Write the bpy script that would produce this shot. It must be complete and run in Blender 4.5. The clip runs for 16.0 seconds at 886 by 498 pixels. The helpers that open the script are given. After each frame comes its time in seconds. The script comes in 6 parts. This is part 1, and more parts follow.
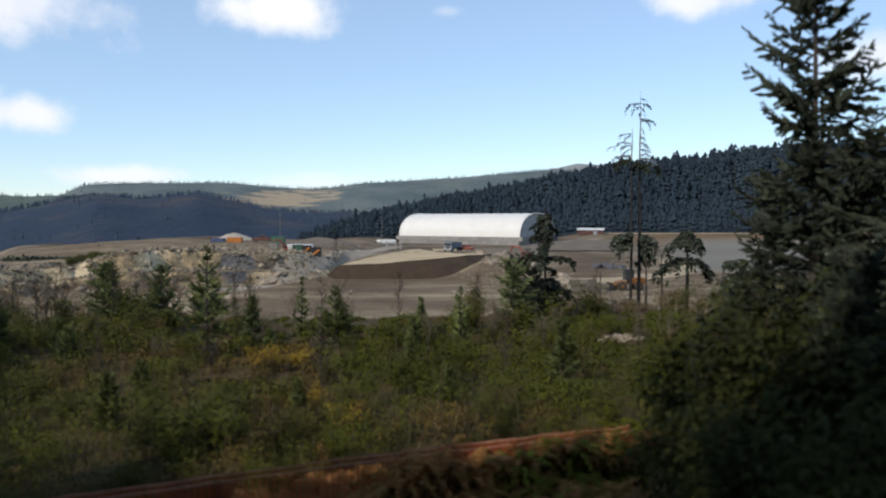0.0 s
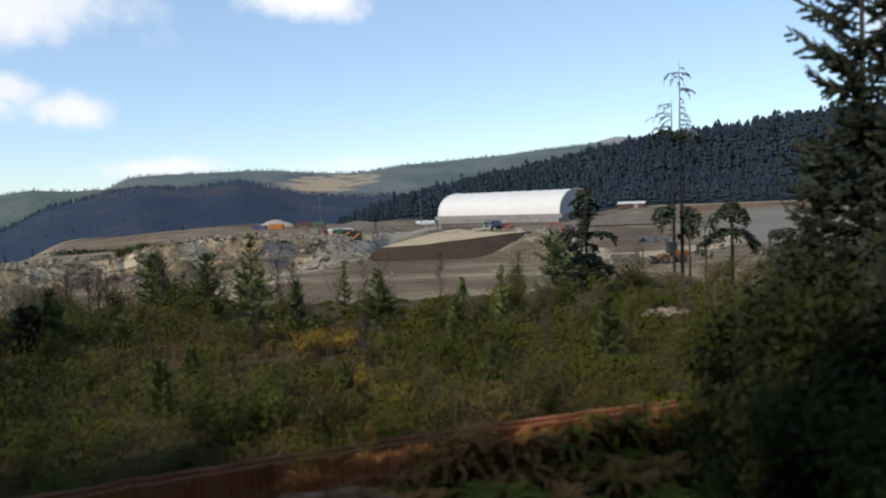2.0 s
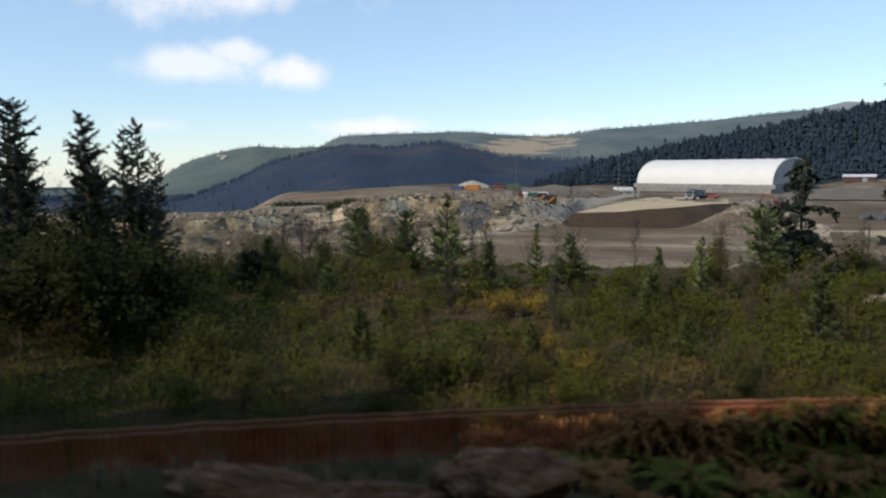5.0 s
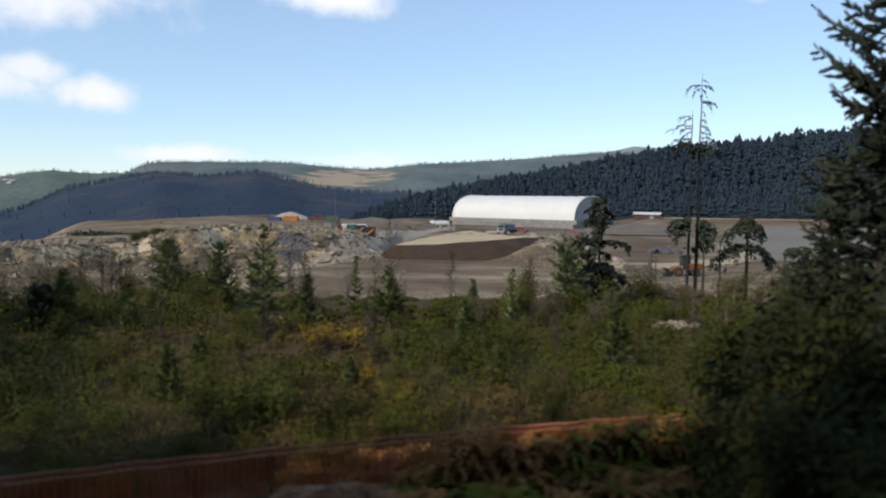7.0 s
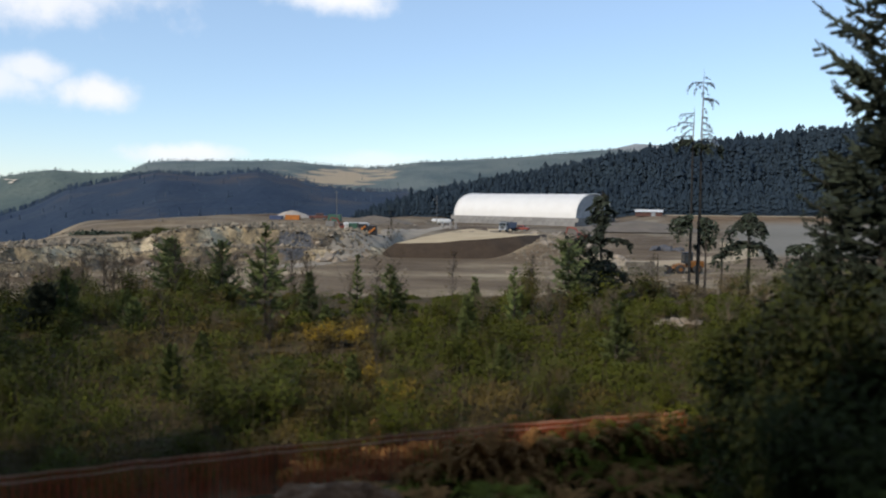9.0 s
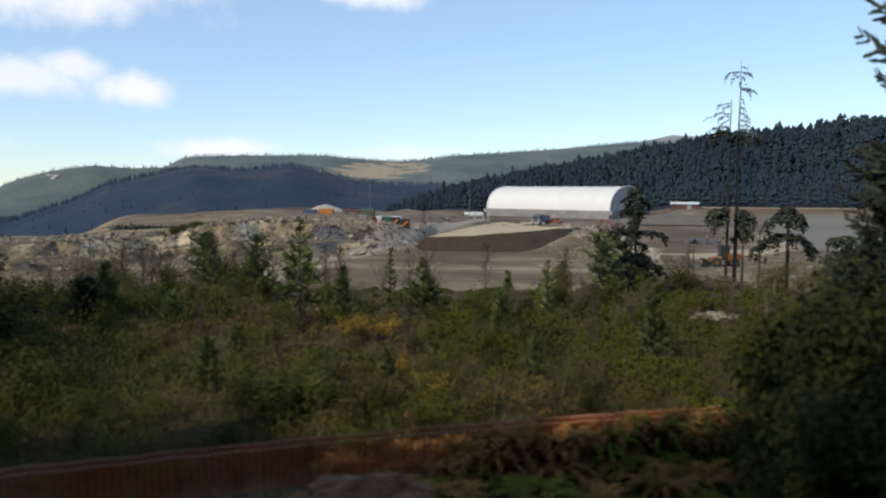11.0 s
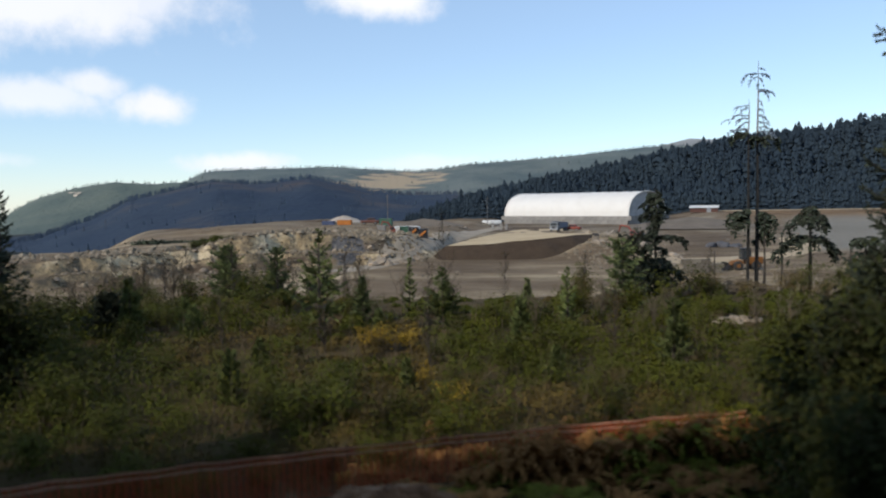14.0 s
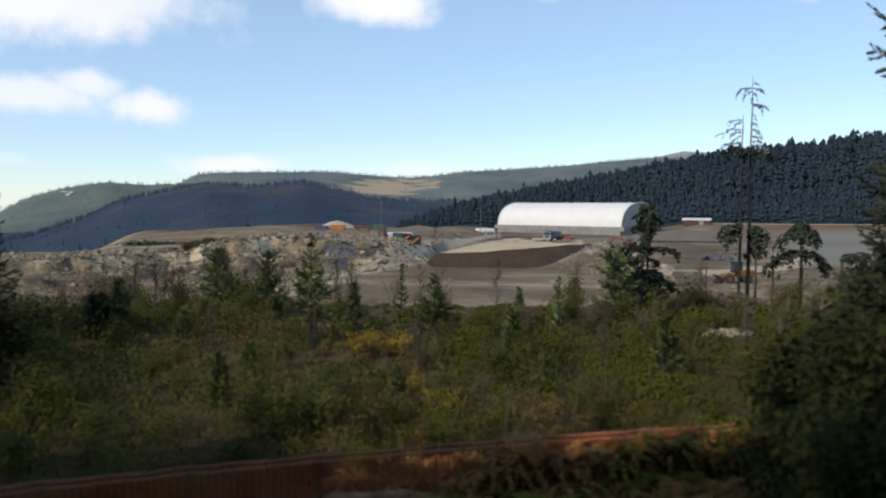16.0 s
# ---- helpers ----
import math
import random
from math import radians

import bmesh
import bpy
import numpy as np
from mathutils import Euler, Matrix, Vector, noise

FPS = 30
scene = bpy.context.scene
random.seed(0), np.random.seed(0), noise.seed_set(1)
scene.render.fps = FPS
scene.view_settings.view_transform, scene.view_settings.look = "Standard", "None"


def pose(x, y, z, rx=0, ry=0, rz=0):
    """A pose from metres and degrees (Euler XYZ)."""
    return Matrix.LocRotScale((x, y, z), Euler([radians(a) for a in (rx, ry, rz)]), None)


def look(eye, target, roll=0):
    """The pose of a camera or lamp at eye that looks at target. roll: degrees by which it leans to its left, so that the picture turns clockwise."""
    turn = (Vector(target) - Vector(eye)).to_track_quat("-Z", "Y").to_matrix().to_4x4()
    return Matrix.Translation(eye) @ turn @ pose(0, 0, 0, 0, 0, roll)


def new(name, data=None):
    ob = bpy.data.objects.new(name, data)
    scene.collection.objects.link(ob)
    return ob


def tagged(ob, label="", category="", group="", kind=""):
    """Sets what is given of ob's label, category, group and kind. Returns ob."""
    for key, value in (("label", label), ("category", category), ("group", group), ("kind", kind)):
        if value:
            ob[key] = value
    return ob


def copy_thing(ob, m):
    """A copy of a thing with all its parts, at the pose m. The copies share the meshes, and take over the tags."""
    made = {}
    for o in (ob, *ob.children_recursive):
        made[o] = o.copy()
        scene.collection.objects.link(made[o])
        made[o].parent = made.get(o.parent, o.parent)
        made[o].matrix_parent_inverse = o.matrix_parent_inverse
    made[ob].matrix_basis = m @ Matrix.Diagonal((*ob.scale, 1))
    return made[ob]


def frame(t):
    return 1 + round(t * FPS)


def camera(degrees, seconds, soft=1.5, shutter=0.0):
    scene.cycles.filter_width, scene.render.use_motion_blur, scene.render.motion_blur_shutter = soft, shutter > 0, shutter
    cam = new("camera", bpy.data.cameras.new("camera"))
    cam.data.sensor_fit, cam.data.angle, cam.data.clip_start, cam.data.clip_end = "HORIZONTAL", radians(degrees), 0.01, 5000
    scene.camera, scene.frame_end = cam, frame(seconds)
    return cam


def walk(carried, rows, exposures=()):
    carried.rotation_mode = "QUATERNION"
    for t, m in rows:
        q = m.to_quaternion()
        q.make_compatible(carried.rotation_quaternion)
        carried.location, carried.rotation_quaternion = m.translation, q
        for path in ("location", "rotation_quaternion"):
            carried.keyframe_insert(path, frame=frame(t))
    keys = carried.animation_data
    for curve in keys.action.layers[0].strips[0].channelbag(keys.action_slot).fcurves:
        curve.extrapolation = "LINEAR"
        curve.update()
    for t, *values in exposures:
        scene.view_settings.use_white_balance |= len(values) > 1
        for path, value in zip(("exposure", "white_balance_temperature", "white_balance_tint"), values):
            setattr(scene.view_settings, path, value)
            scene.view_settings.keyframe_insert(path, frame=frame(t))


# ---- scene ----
cam = camera(61.1, 16.0, soft=2.1)
cam.data.dof.use_dof, cam.data.dof.focus_distance, cam.data.dof.aperture_fstop = True, 220.0, 0.3
EYE = 7.0
# seconds, yaw, pitch, roll: a phone held still by a window, turning a little
ROWS = [
    (0.0, 0.0, -2.2, 0.0),
    (0.5, 1.3, -2.87, 0.73),
    (1.0, 3.51, -3.56, 1.1),
    (1.5, 1.82, -3.85, 0.59),
    (2.0, 2.92, -3.68, 2.18),
    (2.5, 2.41, -3.74, 2.12),
    (3.0, 1.36, -3.27, 1.48),
    (3.5, 1.51, -2.82, 0.97),
    (4.0, 2.88, -2.89, 0.75),
    (4.5, 6.85, -3.45, 0.04),
    (4.7, 12.49, -5.42, 0.28),
    (5.1, 18.6, -6.1, 0.3),
    (5.7, 20.2, -5.6, -0.2),
    (6.3, 13.6, -4.6, -0.6),
    (6.8, 6.25, -4.05, -0.76),
    (7.0, 4.08, -3.63, -0.81),
    (7.5, 0.6, -3.38, -0.35),
    (8.0, 0.86, -2.91, -0.39),
    (8.5, 2.44, -3.77, -0.65),
    (8.7, 3.45, -3.77, -0.67),
    (10.8, 5.81, -3.91, -0.42),
    (11.0, 6.68, -4.3, -0.31),
    (11.5, 7.45, -4.64, -0.01),
    (12.0, 8.28, -4.8, 0.78),
    (12.5, 8.02, -4.49, 1.31),
    (13.0, 7.64, -3.56, 0.87),
    (13.5, 7.74, -3.65, 0.74),
    (14.0, 8.01, -3.61, 0.95),
    (14.5, 7.57, -3.6, 0.83),
    (15.0, 7.28, -3.79, 0.48),
    (15.5, 7.57, -3.45, 0.13),
    (16.0, 7.53, -3.07, -0.28)
]
walk(cam, [(t, pose(0, 0, EYE, 90 + pitch, roll, yaw)) for t, yaw, pitch, roll in ROWS])

#@LIGHT
SUN_AZ, SUN_EL = -138.0, 35.0
scene.view_settings.exposure = 0.3
sun_way = Vector((math.sin(radians(SUN_AZ)) * math.cos(radians(SUN_EL)), math.cos(radians(SUN_AZ)) * math.cos(radians(SUN_EL)), math.sin(radians(SUN_EL))))
sun = new("sun", bpy.data.lights.new("sun", "SUN"))
sun.data.energy, sun.data.angle, sun.data.color = 3.0, radians(0.6), (1.0, 0.90, 0.76)
sun.matrix_world = look(sun_way * 200, (0, 0, 0))

world = bpy.data.worlds.new("sky")
scene.world = world
world.use_nodes = True
wt = world.node_tree
wt.nodes.clear()


def wmath(op, a, b=None, c=None):
    n = wt.nodes.new("ShaderNodeMath")
    n.operation = op
    for i, v in enumerate((a, b, c)):
        if v is None:
            continue
        if isinstance(v, (int, float)):
            n.inputs[i].default_value = v
        else:
            wt.links.new(v, n.inputs[i])
    return n.outputs[0]


sky = wt.nodes.new("ShaderNodeTexSky")
sky.sky_type = "NISHITA"
sky.sun_disc = False
sky.sun_elevation, sky.sun_rotation = radians(SUN_EL), radians(SUN_AZ)
sky.altitude, sky.air_density, sky.dust_density, sky.ozone_density = 100, 1.0, 0.05, 2.0
coord = wt.nodes.new("ShaderNodeTexCoord")
warp = wt.nodes.new("ShaderNodeTexNoise")
warp.inputs["Scale"].default_value, warp.inputs["Detail"].default_value, warp.inputs["Roughness"].default_value = 14, 7, 0.6
wt.links.new(coord.outputs["Generated"], warp.inputs["Vector"])
soft_noise = wt.nodes.new("ShaderNodeTexNoise")
soft_noise.inputs["Scale"].default_value, soft_noise.inputs["Detail"].default_value = 5, 3
wt.links.new(coord.outputs["Generated"], soft_noise.inputs["Vector"])
sep = wt.nodes.new("ShaderNodeSeparateXYZ")
wt.links.new(coord.outputs["Generated"], sep.inputs[0])
sky_az = wmath("MULTIPLY", wmath("ARCTAN2", sep.outputs[0], sep.outputs[1]), 180 / math.pi)
sky_el = wmath("MULTIPLY", wmath("ARCSINE", sep.outputs[2]), 180 / math.pi)
puff = wmath("SUBTRACT", warp.outputs[0], 0.5)
# clouds: bearing, height, half width, half height, thickness
CLOUDS = [(-28.4, 7.1, 3.7, 1.5, 1.0), (-35.6, 7.4, 5.4, 1.6, 0.75), (-32.6, 8.4, 3.0, 1.5, 0.85), (-36.0, 13.2, 12.0, 3.4, 0.95), (-30.5, 14.2, 8.5, 2.6, 0.85),
          (-22.6, 3.1, 6.4, 1.0, 0.85), (-12.2, 15.3, 6.8, 2.1, 1.0), (-10.0, 2.9, 6.0, 0.9, 0.45), (19.0, 15.8, 5.5, 2.0, 0.95), (30.5, 10.4, 4.2, 2.2, 0.8),
          (0.3, 15.4, 1.7, 0.6, 0.3), (-39.0, 3.2, 3.2, 0.7, 0.45), (60.0, 18.0, 16.0, 6.0, 0.9), (-75.0, 20.0, 18.0, 6.0, 0.9), (150.0, 22.0, 30.0, 8.0, 0.9)]
cover = None
for az, el, w, h, thick in CLOUDS:
    a = wmath("DIVIDE", wmath("SUBTRACT", sky_az, az), w)
    e = wmath("DIVIDE", wmath("SUBTRACT", sky_el, el), h)
    d = wmath("SQRT", wmath("ADD", wmath("MULTIPLY", a, a), wmath("MULTIPLY", e, e)))
    m = wmath("ADD", wmath("SUBTRACT", 1.05, d), wmath("MULTIPLY", puff, 1.7))
    n = wt.nodes.new("ShaderNodeMapRange")
    n.interpolation_type = "SMOOTHSTEP"
    wt.links.new(m, n.inputs[0])
    n.inputs[1].default_value, n.inputs[2].default_value, n.inputs[3].default_value, n.inputs[4].default_value = 0.0, 0.85, 0.0, thick
    cover = n.outputs[0] if cover is None else wmath("MAXIMUM", cover, n.outputs[0])
mixer = wt.nodes.new("ShaderNodeMix")
mixer.data_type = "RGBA"
wt.links.new(cover, mixer.inputs[0])
tint = wt.nodes.new("ShaderNodeMix")
tint.data_type, tint.blend_type = "RGBA", "MULTIPLY"
tint.inputs[0].default_value = 1.0
wt.links.new(sky.outputs[0], tint.inputs[6])
tint.inputs[7].default_value = (0.87, 0.935, 1.02, 1)
veil = wt.nodes.new("ShaderNodeMix")
veil.data_type = "RGBA"
veil.inputs[0].default_value = 0.35
wt.links.new(tint.outputs[2], veil.inputs[6])
veil.inputs[7].default_value = (3.6, 4.75, 6.05, 1)
wt.links.new(veil.outputs[2], mixer.inputs[6])
shade = wt.nodes.new("ShaderNodeMix")
shade.data_type = "RGBA"
wt.links.new(soft_noise.outputs[0], shade.inputs[0])
shade.inputs[6].default_value, shade.inputs[7].default_value = (5.3, 5.6, 6.3, 1), (7.1, 7.0, 7.0, 1)
wt.links.new(shade.outputs[2], mixer.inputs[7])
back = wt.nodes.new("ShaderNodeBackground")
back.inputs["Strength"].default_value = 0.13
wt.links.new(mixer.outputs[2], back.inputs["Color"])
wt.links.new(back.outputs[0], wt.nodes.new("ShaderNodeOutputWorld").inputs[0])

#@MATERIALS


def material(name, stops, scale=1.0, rough=0.85, bump=0.0, bump_scale=None, metal=0.0, vary=0.0, island=0.0, detail=6.0, coords="Object", spec=0.3, stretch=(1, 1, 1), relief=0.3):
    """A node material: colours from a noise of that scale, relief, and change from piece to piece."""
    m = bpy.data.materials.new(name)
    m.use_nodes = True
    nt = m.node_tree
    b = nt.nodes["Principled BSDF"]
    b.inputs["Roughness"].default_value, b.inputs["Metallic"].default_value = rough, metal
    b.inputs["Specular IOR Level"].default_value = spec
    tc = nt.nodes.new("ShaderNodeTexCoord")
    mp = nt.nodes.new("ShaderNodeMapping")
    mp.inputs["Scale"].default_value = stretch
    nt.links.new(tc.outputs[coords], mp.inputs[0])
    no = nt.nodes.new("ShaderNodeTexNoise")
    no.inputs["Scale"].default_value, no.inputs["Detail"].default_value, no.inputs["Roughness"].default_value = scale, detail, 0.65
    nt.links.new(mp.outputs[0], no.inputs["Vector"])
    ramp = nt.nodes.new("ShaderNodeValToRGB")
    while len(ramp.color_ramp.elements) < len(stops):
        ramp.color_ramp.elements.new(0.5)
    for el, (p, c) in zip(ramp.color_ramp.elements, stops):
        el.position, el.color = p, (*c, 1)
    nt.links.new(no.outputs[0], ramp.inputs[0])
    colour = ramp.outputs[0]
    for amount, kind, out in ((vary, "ShaderNodeObjectInfo", "Random"), (island, "ShaderNodeNewGeometry", "Random Per Island")):
        if amount:
            info = nt.nodes.new(kind)
            rng = nt.nodes.new("ShaderNodeMapRange")
            nt.links.new(info.outputs[out], rng.inputs[0])
            rng.inputs[3].default_value, rng.inputs[4].default_value = 1 - amount, 1 + amount
            hsv = nt.nodes.new("ShaderNodeHueSaturation")
            nt.links.new(colour, hsv.inputs["Color"])
            nt.links.new(rng.outputs[0], hsv.inputs["Value"])
            colour = hsv.outputs[0]
    nt.links.new(colour, b.inputs["Base Color"])
    if bump:
        fine = nt.nodes.new("ShaderNodeTexNoise")
        fine.inputs["Scale"].default_value, fine.inputs["Detail"].default_value = bump_scale or scale * 5, 6
        nt.links.new(mp.outputs[0], fine.inputs["Vector"])
        bp = nt.nodes.new("ShaderNodeBump")
        bp.inputs["Strength"].default_value, bp.inputs["Distance"].default_value = min(1.0, bump), relief
        nt.links.new(fine.outputs[0], bp.inputs["Height"])
        nt.links.new(bp.outputs[0], b.inputs["Normal"])
    return m


NEEDLE = material("fir_needles", [(0.3, (0.022, 0.030, 0.020)), (0.7, (0.045, 0.057, 0.036))], 1.5, 0.85, vary=0.25, island=0.35)
MIDFIR = material("bushy_fir_needles", [(0.3, (0.062, 0.084, 0.034)), (0.7, (0.138, 0.168, 0.064))], 1.5, 0.85, vary=0.25, island=0.35)
YOUNG = material("young_fir_needles", [(0.3, (0.058, 0.080, 0.027)), (0.7, (0.132, 0.160, 0.050))], 1.5, 0.85, vary=0.25, island=0.35)
BARK = material("bark", [(0.3, (0.03, 0.025, 0.021)), (0.7, (0.085, 0.07, 0.06))], 6, 0.95, bump=0.6, stretch=(1, 1, 0.2))
DARK_BARK = material("dark_fir_bark", [(0.3, (0.014, 0.014, 0.014)), (0.7, (0.034, 0.032, 0.030))], 6, 0.95, bump=0.6, stretch=(1, 1, 0.2))
DEAD = material("haze_pale_dead_wood", [(0.3, (0.16, 0.158, 0.16)), (0.7, (0.30, 0.295, 0.295))], 5, 0.9, stretch=(1, 1, 0.2))
LEAF_G = material("green_leaf", [(0.3, (0.031, 0.036, 0.004)), (0.7, (0.070, 0.074, 0.007))], 0.5, 0.85, vary=0.25, island=0.22, spec=0.12)
LEAF_D = material("dark_leaf", [(0.3, (0.031, 0.038, 0.005)), (0.7, (0.070, 0.075, 0.011))], 0.5, 0.85, vary=0.25, island=0.22, spec=0.12)
# Dark leaf at half tone, standing in for shade beside the firs.
THICKET = material("shade_dark_thicket_leaf", [(0.3, (0.015, 0.019, 0.004)), (0.7, (0.036, 0.038, 0.008))], 0.5, 0.85, vary=0.25, island=0.2, spec=0.1)
LEAF_Y = material("yellow_leaf", [(0.3, (0.19, 0.12, 0.012)), (0.7, (0.34, 0.23, 0.03))], 0.5, 0.85, vary=0.2, island=0.22, spec=0.12)
LEAF_B = material("brown_leaf", [(0.3, (0.056, 0.043, 0.013)), (0.7, (0.115, 0.083, 0.024))], 0.5, 0.9, vary=0.2, island=0.22, spec=0.12)
FERN_G = material("fern_green", [(0.3, (0.076, 0.082, 0.009)), (0.7, (0.165, 0.158, 0.021))], 0.5, 0.85, vary=0.2, island=0.22, spec=0.12)
FERN_R = material("fern_russet", [(0.3, (0.1584, 0.0745, 0.0241)), (0.7, (0.3074, 0.1490, 0.0485))], 0.5, 0.9, vary=0.2, island=0.22, spec=0.12)
# Woods colours hold bluish haze, and cloud shade in the first two.
FAR_TREE = material("hazed_dark_conifer_wood", [(0.3, (0.019, 0.030, 0.044)), (0.7, (0.028, 0.041, 0.052))], 0.012, 0.95, island=0.04, spec=0.1, coords="Object")
MID_TREE = material("shade_toned_hill_wood", [(0.3, (0.036, 0.058, 0.098)), (0.55, (0.052, 0.072, 0.102)), (0.75, (0.086, 0.080, 0.088))], 0.008, 0.95, island=0.2, spec=0.1)
PALE_TREE = material("haze_pale_hill_wood", [(0.3, (0.075, 0.10, 0.105)), (0.7, (0.12, 0.14, 0.135))], 0.004, 0.95, island=0.25, spec=0.1)
FABRIC = material("white_fabric", [(0.3, (0.585, 0.565, 0.53)), (0.7, (0.64, 0.62, 0.585))], 0.15, 0.6, bump=0.05, bump_scale=0.4)
CONCRETE = material("grey_concrete", [(0.3, (0.17, 0.162, 0.152)), (0.7, (0.25, 0.24, 0.225))], 0.6, 0.9, bump=0.3, vary=0.12)
ROCK = material("pale_rock", [(0.25, (0.09, 0.085, 0.08)), (0.5, (0.23, 0.19, 0.145)), (0.75, (0.42, 0.34, 0.25))], 0.35, 0.9, bump=0.9, bump_scale=2.2, vary=0.2)
FILL = material("dark_brown_fill", [(0.3, (0.033, 0.022, 0.014)), (0.7, (0.056, 0.038, 0.024))], 0.5, 0.95, bump=0.6, bump_scale=3)
TAN = material("tan_gravel", [(0.3, (0.34, 0.26, 0.155)), (0.7, (0.47, 0.37, 0.23))], 0.12, 0.95, bump=0.3, bump_scale=3)
ORANGE_NET = material("orange_plastic_net", [(0.3, (0.46, 0.075, 0.034)), (0.7, (0.60, 0.12, 0.05))], 3, 0.6)
# Paler orange for two cords near the net's top.
NET_EDGE = material("pale_orange_cord", [(0.3, (0.66, 0.28, 0.19)), (0.7, (0.78, 0.42, 0.32))], 3, 0.6)
# Needles against the sky: blue-grey haze is put into their colour.
PALE_NEEDLE = material("haze_paled_needles", [(0.3, (0.15, 0.20, 0.26)), (0.7, (0.26, 0.31, 0.38))], 1.5, 0.9, island=0.2)
ROCK_BITS = material("pale_rubble", [(0.3, (0.11, 0.092, 0.068)), (0.7, (0.24, 0.20, 0.145))], 0.4, 0.9, island=0.35)
EARTH_HEAP = material("grey_green_spoil", [(0.3, (0.095, 0.08, 0.064)), (0.7, (0.15, 0.124, 0.098))], 0.3, 0.95, bump=0.5)
MOSSY = material("mossy_rock", [(0.3, (0.065, 0.030, 0.012)), (0.52, (0.15, 0.070, 0.028)), (0.72, (0.26, 0.165, 0.10))], 2.4, 0.95, bump=0.8, bump_scale=6)

#@STRUCTURE


def smooth(v, a, b):
    t = np.clip((np.asarray(v, float) - a) / (b - a), 0, 1)
    return t * t * (3 - 2 * t)


def lattice(ix, iy, seed):
    n = (ix * 374761393 + iy * 668265263 + seed * 1442695041) & 0x7FFFFFFF
    n = ((n ^ (n >> 13)) * 1274126177) & 0x7FFFFFFF
    return ((n ^ (n >> 16)) & 0xFFFF) / 65535.0


def value_noise(x, y, scale, seed=0, octaves=4):
    """Fractal value noise in -1 to 1 over arrays, metres per cell = scale."""
    total, amp, norm = 0.0, 1.0, 0.0
    for o in range(octaves):
        u, v = np.asarray(x, float) / scale, np.asarray(y, float) / scale
        iu, iv = np.floor(u).astype(np.int64), np.floor(v).astype(np.int64)
        fu, fv = u - iu, v - iv
        fu, fv = fu * fu * (3 - 2 * fu), fv * fv * (3 - 2 * fv)
        a, b = lattice(iu, iv, seed + o), lattice(iu + 1, iv, seed + o)
        c, d = lattice(iu, iv + 1, seed + o), lattice(iu + 1, iv + 1, seed + o)
        total = total + amp * ((a * (1 - fu) + b * fu) * (1 - fv) + (c * (1 - fu) + d * fu) * fv)
        norm, amp, scale = norm + amp, amp * 0.5, scale * 0.5
    return total / norm * 2 - 1


def cliff_line(x):
    return np.interp(x, [-200, -75, -62, -25], [60, 100, 124, 150])


